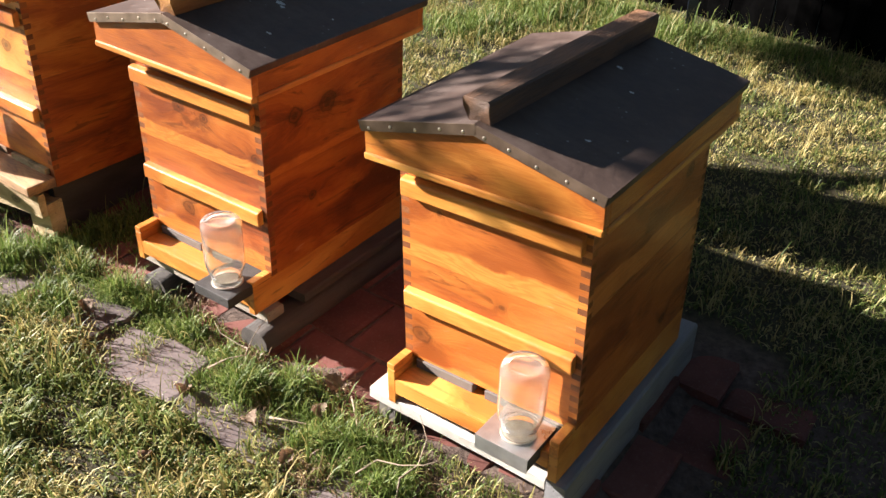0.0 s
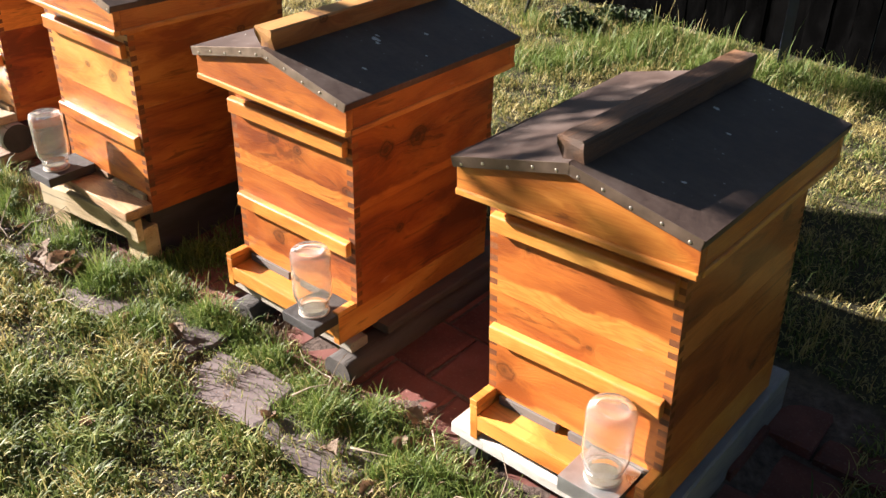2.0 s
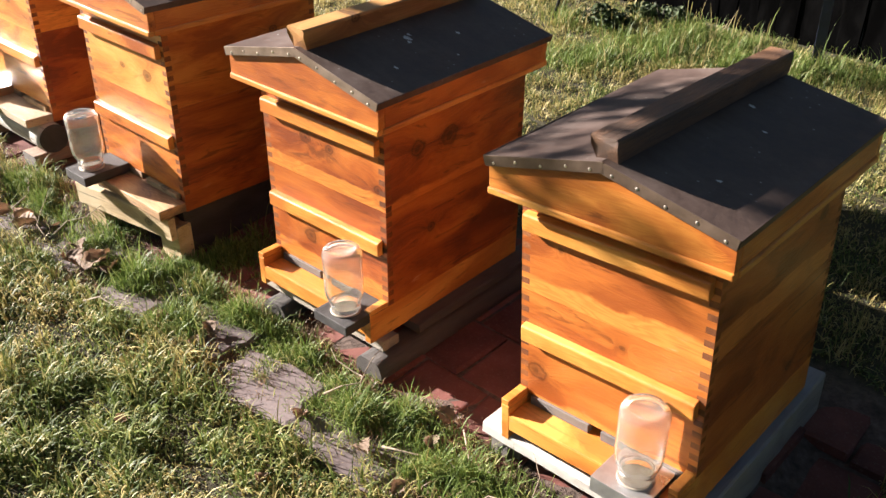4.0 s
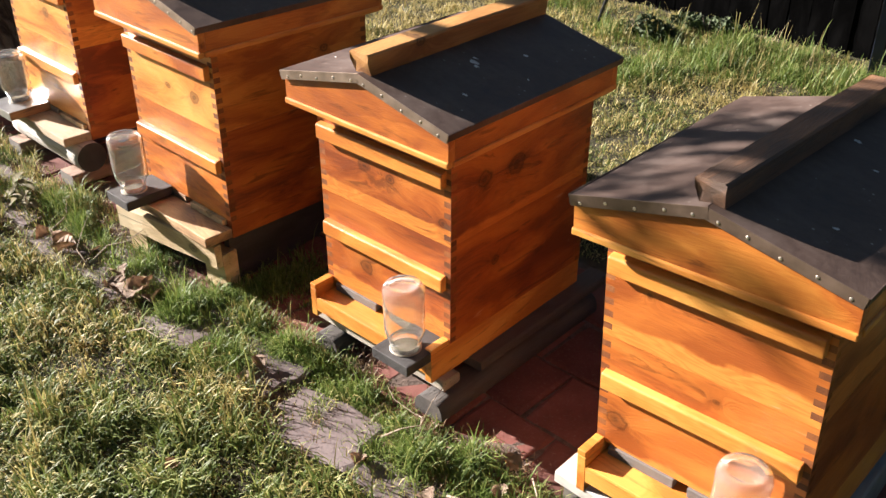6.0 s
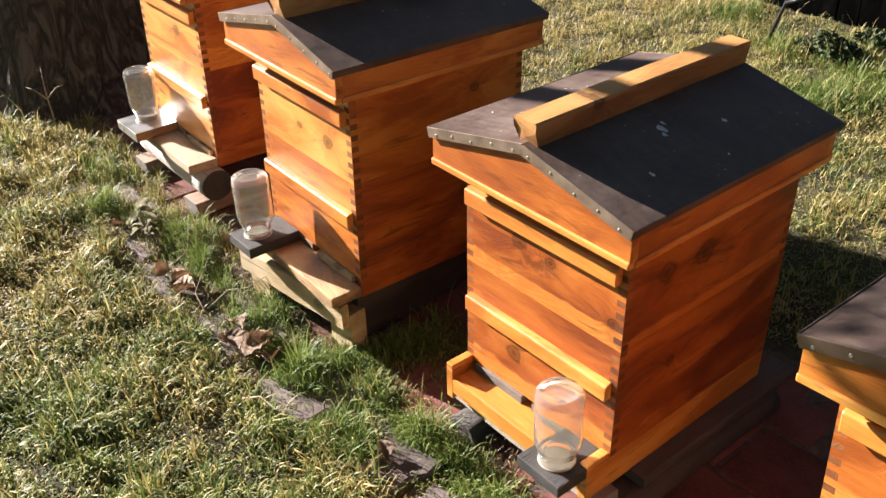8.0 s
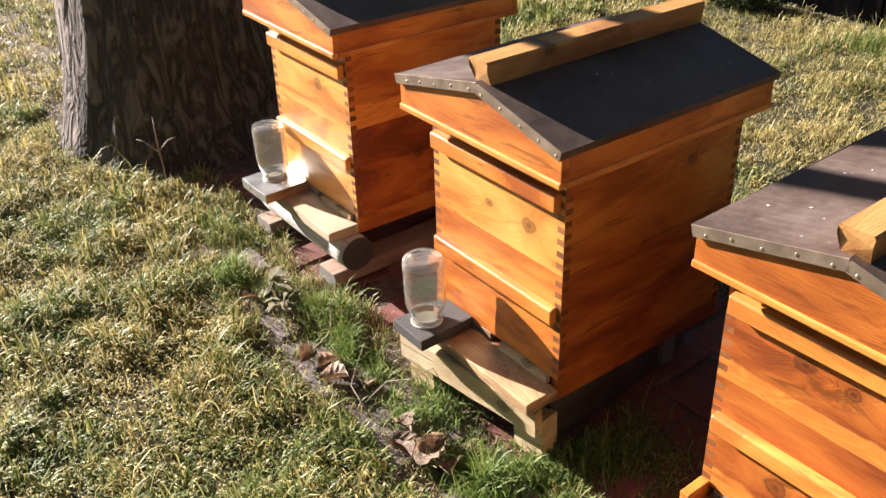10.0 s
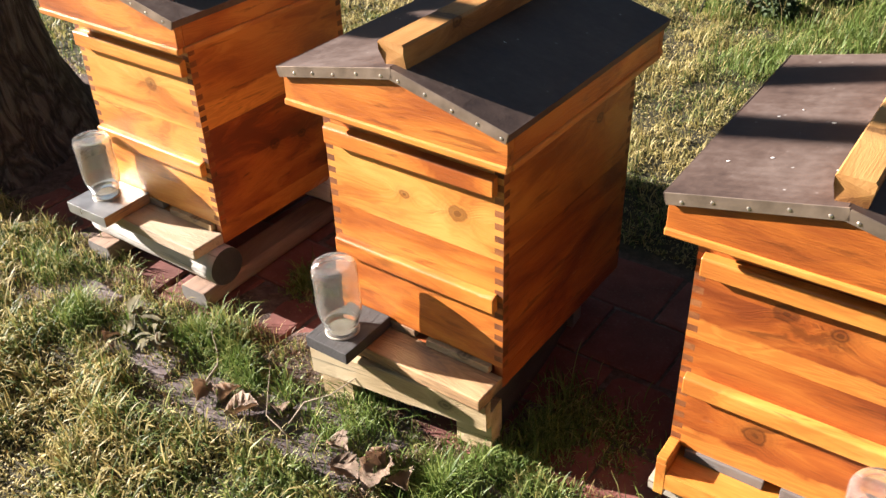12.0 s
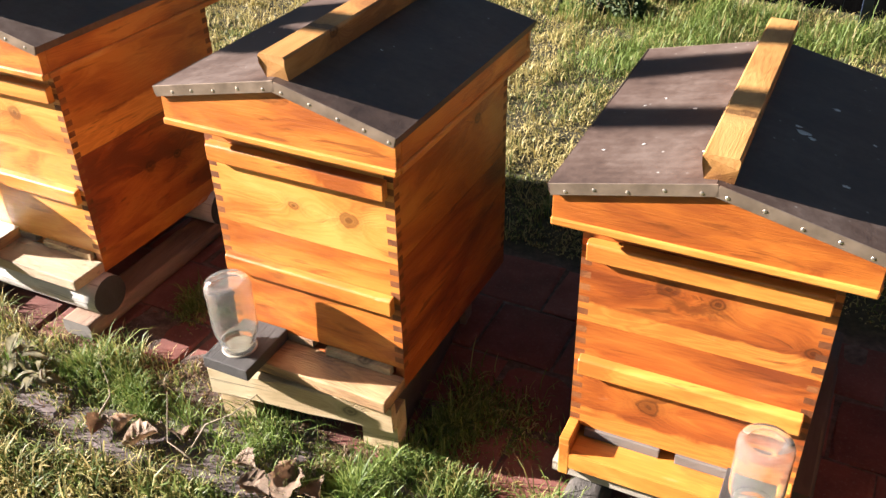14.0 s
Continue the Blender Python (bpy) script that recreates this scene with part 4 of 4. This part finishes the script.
def wilted_plant(x, y, spread, count, seed):
    """A low weed with broad drooping leaves round a short stem."""
    rng = random.Random(seed)
    w = thing("wilted_weed", pose(x, y, lie(x, y)), "wilted grey-green weed with broad drooping leaves on the pavers", "weed", "wilted weeds")
    bm = bmesh.new()
    tube(bm, [((0, 0, -0.01), 0.004), ((0.004, 0, 0.03), 0.0035), ((0.01, 0.004, 0.06), 0.002)], 6)
    part("stem", bm, mat_twig, w)
    for k in range(count):
        bm = bmesh.new()
        ln, wd, droop = spread * rng.uniform(0.6, 1.1), spread * rng.uniform(0.07, 0.15), rng.uniform(0.7, 1.9)
        rows = []
        for i in range(8):
            u = i / 7
            half = wd * math.sin(math.pi * (0.06 + 0.92 * u)) * (1 + 0.2 * math.sin(9 * u + k))
            rise = ln * (0.55 * u - droop * 0.62 * u * u) + 0.012
            rows.append([bm.verts.new((ln * u * 0.9, s * half, max(0.003, rise + abs(s) * half * 0.7))) for s in (-1, 0, 1)])
        for a, b in zip(rows, rows[1:]):
            for j in range(2):
                bm.faces.new((a[j], a[j + 1], b[j + 1], b[j])).smooth = True
        bmesh.ops.solidify(bm, geom=bm.faces[:], thickness=0.0008)
        part("leaf", bm, mat_wilted, w, "", pose(rng.uniform(-0.01, 0.01), rng.uniform(-0.01, 0.01), rng.uniform(0.0, 0.04), 0, 0, 360 * k / count + rng.uniform(-15, 15)))


wilted_plant(-3.03, 0.985, 0.085, 15, 3)
wilted_plant(-2.93, 0.965, 0.065, 11, 4)

# ---- grass ----


def blades(name, material, label, count, place, length, width, lean, seed):
    """Real blades: each a tapered, bent strip of its own."""
    rng = np.random.default_rng(seed)
    xy = place(rng, count)
    n = len(xy)
    base = np.column_stack([xy, [lie(a, b) - 0.004 for a, b in xy]])
    lush = np.array([0.75 + 0.9 * max(-0.55, noise.noise((a * 5.0, b * 5.0, seed))) + 0.85 * noise.noise((a * 14.0, b * 14.0, seed)) for a, b in xy])
    ang = rng.uniform(0, 2 * np.pi, n)
    way = np.column_stack([np.cos(ang), np.sin(ang), np.zeros(n)])
    flat = np.column_stack([-np.sin(ang), np.cos(ang), np.zeros(n)])
    ln = (length * np.maximum(0.35, lush) * rng.lognormal(0, 0.34, n))[:, None]
    wd = (width * rng.uniform(0.6, 1.3, n))[:, None]
    tip = (lean * rng.uniform(0.2, 1.5, n))[:, None]
    up = np.array((0, 0, 1.0))
    points, here = [base], base
    for share, bend in ((0.42, 0.35), (0.33, 1.0), (0.25, 1.75)):
        here = here + up * ln * share * np.cos(tip * bend) + way * ln * share * np.sin(tip * bend)
        here[:, 2] = np.maximum(here[:, 2], base[:, 2] + 0.005)
        points.append(here)
    p0, p1, p2, p3 = points
    v = np.stack([p0 - flat * wd / 2, p0 + flat * wd / 2, p1 + flat * wd * 0.48, p1 - flat * wd * 0.48, p2 + flat * wd * 0.34, p2 - flat * wd * 0.34, p3], 1).reshape(-1, 3)
    k = np.arange(n)[:, None] * 7
    mesh = bpy.data.meshes.new(name)
    mesh.vertices.add(n * 7)
    mesh.vertices.foreach_set("co", v.ravel())
    loops = np.concatenate([k + np.array((0, 1, 2, 3)), k + np.array((3, 2, 4, 5)), k + np.array((5, 4, 6))], 1).ravel()
    mesh.loops.add(n * 11)
    mesh.loops.foreach_set("vertex_index", loops)
    mesh.polygons.add(n * 3)
    mesh.polygons.foreach_set("loop_start", (np.arange(n)[:, None] * 11 + np.array((0, 4, 8))).ravel())
    mesh.update(calc_edges=True)
    mesh.validate()
    mesh.materials.append(material)
    return tagged(new(name, mesh), label, "grass", kind="stuff")


def wobble(x):
    return 0.045 * np.sin(3.1 * x + 0.4) + 0.03 * np.sin(9.7 * x) + 0.02 * np.sin(23.0 * x + 1.0)


def clumpy(rng, n, x0, x1, y0, y1, cells):
    """Points gathered in loose tufts."""
    c = rng.uniform((x0, y0), (x1, y1), (cells, 2))
    p = c[rng.integers(0, cells, n)] + rng.normal(0, 0.026, (n, 2))
    return p


def front_lawn(rng, n):
    p = np.concatenate([rng.uniform((-4.9, -0.25), (0.3, 0.93), (n // 3, 2)), clumpy(rng, n * 2 // 3, -4.9, 0.3, -0.25, 0.9, 2600)])
    return p[p[:, 1] < 0.895 + 0.9 * wobble(p[:, 0])]


def left_lawn(rng, n):
    p = rng.uniform((-7.5, -0.6), (-3.7, 3.0), (n, 2))
    far = np.hypot(p[:, 0] - TREE.x, p[:, 1] - TREE.y) > 0.56
    foot = rng.uniform((-4.2, 0.84), (-3.48, 1.16), (n // 14, 2))
    foot = foot[np.hypot(foot[:, 0] - TREE.x, foot[:, 1] - TREE.y) > 0.5]
    return np.concatenate([p[far & ((p[:, 0] < -4.85) | (p[:, 1] > 0.93)) & ((p[:, 0] < -3.85) | (p[:, 1] > 2.0))], foot])


def back_lawn(rng, n):
    p = np.concatenate([rng.uniform((-4.3, 1.9), (1.6, 4.33), (n * 2 // 3, 2)), clumpy(rng, n // 3, -4.3, 1.6, 1.95, 4.30, 2600)])
    return p[(p[:, 1] > 2.0 + wobble(p[:, 0])) | (p[:, 0] > -0.1)]


def right_lawn(rng, n):
    p = rng.uniform((-0.36, 0.86), (1.6, 2.0), (n, 2))
    return p[p[:, 0] > -0.29 + 0.6 * wobble(p[:, 1] * 2)]


def far_lawn(rng, n):
    return rng.uniform((-7.0, 3.0), (-4.3, 4.32), (n, 2))


def edge_tufts(rng, n):
    spots = [(-3.55, 1.02), (-3.35, 0.98), (-2.95, 0.98), (-2.86, 1.0), (-2.75, 1.02), (-2.66, 0.98), (-2.58, 0.96), (-2.02, 0.99), (-1.95, 1.02), (-2.1, 0.95), (-1.87, 1.06), (-1.72, 1.03), (-1.62, 1.05), (-1.52, 1.03), (-1.44, 1.05), (-1.33, 1.02), (-1.22, 1.03), (-1.17, 1.0), (-1.10, 1.05), (-0.95, 1.0), (-0.88, 1.02), (-0.78, 0.98), (-0.68, 0.96), (-1.8, 0.92), (-2.35, 0.98), (-3.15, 0.90), (-1.98, 1.20), (-1.92, 1.32), (-1.90, 1.25), (-2.0, 1.1), (-2.75, 1.30)]
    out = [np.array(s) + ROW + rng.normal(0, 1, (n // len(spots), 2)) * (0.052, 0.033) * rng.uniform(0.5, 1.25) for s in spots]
    return np.concatenate(out)


def tall_tufts(rng, n):
    spots = [(-1.98, 3.72), (-2.12, 3.80), (-2.25, 3.85), (-1.85, 3.85), (-1.72, 3.95), (-1.58, 3.92), (-1.48, 4.0), (-2.4, 3.95), (-2.6, 3.85), (-1.3, 4.1), (-1.1, 4.15), (-2.05, 4.05), (-1.9, 4.15), (-2.2, 3.5), (-2.3, 3.35), (-0.8, 4.1), (-3.1, 4.1)]
    out = [np.array(s) + rng.normal(0, 1, (n // len(spots), 2)) * (0.085, 0.075) for s in spots]
    return np.concatenate(out)


def outer_lawn(rng, n):
    p = rng.uniform((-7.4, -3.1), (3.2, 4.32), (n, 2))
    near = (p[:, 0] > -4.9) & (p[:, 0] < 0.3) & (p[:, 1] > -0.25) & (p[:, 1] < 2.0)
    back = (p[:, 0] > -7.0) & (p[:, 0] < 1.6) & (p[:, 1] > 0.9)
    return p[~(near | back)]


def weeds(rng, n):
    p = rng.uniform((-4.05, 0.845), (-0.35, 1.17), (n, 2))
    return p


blades("lawn_grass", mat_lawn, "short mixed green and straw lawn grass in sun", 190000, front_lawn, 0.052, 0.0032, 1.55, 11)
blades("lawn_grass", mat_lawn, "short dry lawn grass round the tree", 75000, left_lawn, 0.052, 0.0045, 1.4, 12)
blades("lawn_grass", mat_back, "dry yellowish lawn grass behind the hives", 168000, back_lawn, 0.042, 0.0031, 1.45, 13)
blades("lawn_grass", mat_lawn, "lawn grass beside the hive stand", 24000, right_lawn, 0.040, 0.0040, 0.9, 14)
blades("lawn_grass", mat_lawn, "dry lawn grass between tree and fence", 30000, far_lawn, 0.05, 0.006, 0.9, 15)
blades("lawn_grass", mat_lawn, "lawn grass over the open garden", 90000, outer_lawn, 0.055, 0.009, 0.9, 20)
blades("grass_tufts", mat_tuft, "fresh green grass tufts along the paver edge", 30000, edge_tufts, 0.050, 0.0025, 0.9, 16)
blades("grass_tufts", mat_tuft, "taller green grass clumps at the back of the lawn", 14000, tall_tufts, 0.070, 0.0030, 0.95, 17)
blades("dry_stalks", mat_straw, "tall dry straw stalks among the green clumps", 500, tall_tufts, 0.125, 0.0022, 0.7, 27)
blades("grass_tufts", mat_lawn, "sparse weeds in the paver joints", 26000, weeds, 0.034, 0.0024, 0.9, 18)


def litter(rng, n):
    p = clumpy(rng, n, -4.05, -0.4, 0.885, 1.21, 90)
    return p[(p[:, 1] > 0.84) & (p[:, 1] < 1.3)]


mat_litter = grass_mat("dry_litter", ((0.20, 0.13, 0.07), (0.30, 0.21, 0.12), (0.40, 0.31, 0.20)), ((0.24, 0.15, 0.09), (0.42, 0.33, 0.22)), 0.5)
blades("dry_litter", mat_litter, "dry straw and leaf litter over the pavers", 14000, litter, 0.026, 0.0026, 1.5, 19)

# ---- dry leaves and twigs ----


def dry_leaf(x, y, size, seed, lift=0.0):
    rng = random.Random(seed)
    bm = bmesh.new()
    n = 10
    rows = []
    curl = rng.uniform(0.6, 1.6)
    for i in range(n):
        u = i / (n - 1)
        w = size * 0.42 * math.sin(math.pi * min(1, u * 0.92 + 0.06)) * (1 + 0.22 * (1 if i % 2 else -1) * rng.uniform(0.3, 1.0))
        cz = size * 0.16 * math.sin(u * curl * 2.2) + lift
        rows.append([bm.verts.new(((u - 0.5) * size, s * w, cz + abs(s) ** 1.5 * size * 0.42 * math.sin(curl + u * 2))) for s in (-1, -0.5, 0, 0.5, 1)])
    for a, b in zip(rows, rows[1:]):
        for k in range(4):
            bm.faces.new((a[k], a[k + 1], b[k + 1], b[k])).smooth = True
    bmesh.ops.solidify(bm, geom=bm.faces[:], thickness=0.0008)
    ob = part("dry_leaf", bm, mat_deadleaf)
    ob.matrix_basis = pose(x, y, lie(x, y) + 0.018, rng.uniform(-25, 25), rng.uniform(-25, 25), rng.uniform(0, 360))
    return tagged(ob, "curled dry brown leaf lying on the pavers", "leaf", "fallen leaves")


for k, (lx, ly, sz) in enumerate(((-2.20, 0.90, 0.085), (-2.26, 0.87, 0.075), (-2.15, 0.93, 0.07), (-2.31, 0.92, 0.06), (-2.55, 0.88, 0.08), (-2.62, 0.91, 0.07), (-2.50, 0.93, 0.06), (-2.68, 0.87, 0.065), (-1.30, 0.90, 0.045), (-1.12, 0.93, 0.05), (-1.05, 1.12, 0.05), (-1.55, 0.60, 0.04), (-1.72, 0.95, 0.05), (-1.70, 0.90, 0.04), (-0.98, 0.90, 0.04), (-3.0, 0.88, 0.05), (-2.22, 0.95, 0.05), (-1.2, 0.72, 0.035), (-1.85, 0.9, 0.04), (-1.02, 1.05, 0.045))):
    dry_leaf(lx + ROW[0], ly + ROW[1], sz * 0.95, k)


def twig(x, y, length, turn, rise, seed):
    rng = random.Random(seed)
    bm = bmesh.new()
    p = [((length * u, 0.02 * math.sin(6 * u + seed), 0.02 + rise * u + 0.01 * math.sin(9 * u)), 0.0022 * (1.2 - u)) for u in (0, 0.25, 0.5, 0.75, 1.0)]
    tube(bm, p, 6)
    ob = part("twig", bm, mat_twig)
    ob.matrix_basis = pose(x, y, lie(x, y), 0, 0, turn)
    return tagged(ob, "thin pale dry twig lying in grass", "twig", "twigs")


for k, (tx, ty, ln, tn, rs) in enumerate(((-2.45, 0.90, 0.22, 60, 0.12), (-2.05, 0.78, 0.2, 35, 0.05), (-1.3, 0.98, 0.16, 70, 0.08), (-2.7, 0.9, 0.18, 120, 0.05), (-1.1, 0.98, 0.2, 10, 0.01), (-2.4, 0.86, 0.16, 150, 0.09), (-0.85, 0.95, 0.2, 30, 0.08), (-0.72, 0.95, 0.15, 110, 0.1), (-1.0, 1.1, 0.2, -20, 0.01), (-1.25, 1.05, 0.16, 160, 0.02))):
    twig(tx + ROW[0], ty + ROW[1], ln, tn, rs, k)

# ---- droppings on the roofs ----


def splat(hh, px, py, size, seed):
    rng = random.Random(seed)
    bm = bmesh.new()
    n = 14
    ring = [size * (0.5 + 0.5 * rng.random()) for _ in range(n)]
    low = [bm.verts.new((1.5 * r * math.cos(2 * math.pi * k / n), r * math.sin(2 * math.pi * k / n), 0)) for k, r in enumerate(ring)]
    mid = bm.verts.new((0, 0, 0.0014))
    for k in range(n):
        bm.faces.new((low[k], low[(k + 1) % n], mid)).smooth = True
    ob = part("bird_dropping", bm, mat_splat)
    x, y, foot, lid, pitch, lean, yaw, tip = hh
    roof = pose(x, y, foot, pitch, lean, yaw) @ pose(0, 0, lid - foot, 0, -tip, 0)
    slope = math.degrees(math.atan2(0.056, 0.2456)) * (1 if px > 0 else -1)
    ob.matrix_basis = roof @ pose(px, py, 0.1318 - abs(px) * 0.056 / 0.2456, 0, slope, rng.uniform(-30, 30))
    return tagged(ob, "small white bird dropping on the dark roof", "dropping", "bird droppings")


for k, (hh, px, py, sz) in enumerate(((H2, 0.09, 0.20, 0.010), (H2, 0.105, 0.19, 0.006), (H2, 0.08, 0.215, 0.005), (H2, 0.13, 0.33, 0.006), (H2, -0.15, 0.27, 0.002), (H2, -0.18, 0.24, 0.0025), (H2, -0.2, 0.06, 0.0025), (H2, -0.04, 0.05, 0.003), (H2, 0.2, 0.25, 0.003), (H2, 0.17, 0.08, 0.006), (H2, -0.09, 0.22, 0.0035), (H2, -0.14, 0.08, 0.0025), (H3, 0.09, 0.18, 0.008), (H3, -0.12, 0.22, 0.006), (H1, 0.15, 0.06, 0.005), (H1, 0.06, 0.35, 0.006), (H1, 0.12, 0.28, 0.005))):
    splat(hh, px, py, sz, k)

# ---- paving ----
paving = thing("pavement", pose(0, 0, 0), "red and mauve-grey concrete pavers with gritty joints", "pavement", kind="structure")


def paver_mesh(w, d, seed, ragged=0.0):
    """A concrete paver with chipped arrises; ragged: how far its outline strays."""
    rng = random.Random(seed)
    stray = [(rng.uniform(-1, 0.4) * ragged, rng.uniform(-1, 0.4) * ragged) for _ in range(16)]
    bm = bmesh.new()
    prof = []
    for z, inset in ((-0.03, 0.0), (-0.004, 0.0), (0.0, 0.005)):
        row = []
        for u in range(16):
            side, f = divmod(u, 4)
            f /= 4
            cx, cy = ((-1 + 2 * f, -1), (1, -1 + 2 * f), (1 - 2 * f, 1), (-1, 1 - 2 * f))[side]
            chip = rng.uniform(0, 0.006) if z == 0.0 else 0.0
            row.append(bm.verts.new((cx * (w / 2 - inset - chip + stray[u][0]), cy * (d / 2 - inset - chip + stray[u][1]), z)))
        prof.append(row)
    for a, b in zip(prof, prof[1:]):
        for k in range(16):
            bm.faces.new((a[k], a[(k + 1) % 16], b[(k + 1) % 16], b[k]))
    bm.faces.new(prof[-1])
    mesh = bpy.data.meshes.new("paver")
    bm.normal_update()
    bm.to_mesh(mesh)
    bm.free()
    return mesh


rng = random.Random(5)
red_meshes, grey_meshes = [paver_mesh(0.196, 0.196, k) for k in range(5)], [paver_mesh(0.293, 0.185, 20 + k, 0.022) for k in range(5)]
for mset, mt in ((red_meshes, mat_brick), (grey_meshes, mat_flag)):
    for me in mset:
        me.materials.append(mt)
for i in range(18):
    for j in range(4):
        px, py = -3.83 + 0.203 * i + (0.1 if j % 2 else 0), 1.215 + 0.203 * j
        ob = new("paver", red_meshes[rng.randrange(5)])
        ob.parent = paving
        ob.matrix_basis = pose(px, py, GROUND(px) - dip(px, py) - 0.004 + rng.uniform(-0.004, 0.003), rng.uniform(-1, 1), rng.uniform(-1, 1), 90 * rng.randrange(4) + rng.uniform(-1.2, 1.2))
for i in range(12):
    px = -3.60 + 0.30 * i
    ob = new("paver", grey_meshes[rng.randrange(5)])
    ob.parent = paving
    ob.matrix_basis = pose(px, 0.982 + rng.uniform(-0.012, 0.012), GROUND(px) - 0.004 + rng.uniform(-0.004, 0.004), rng.uniform(-3.5, 3.5), rng.uniform(-2.5, 2.5), 180 * rng.randrange(2) + rng.uniform(-6, 6))
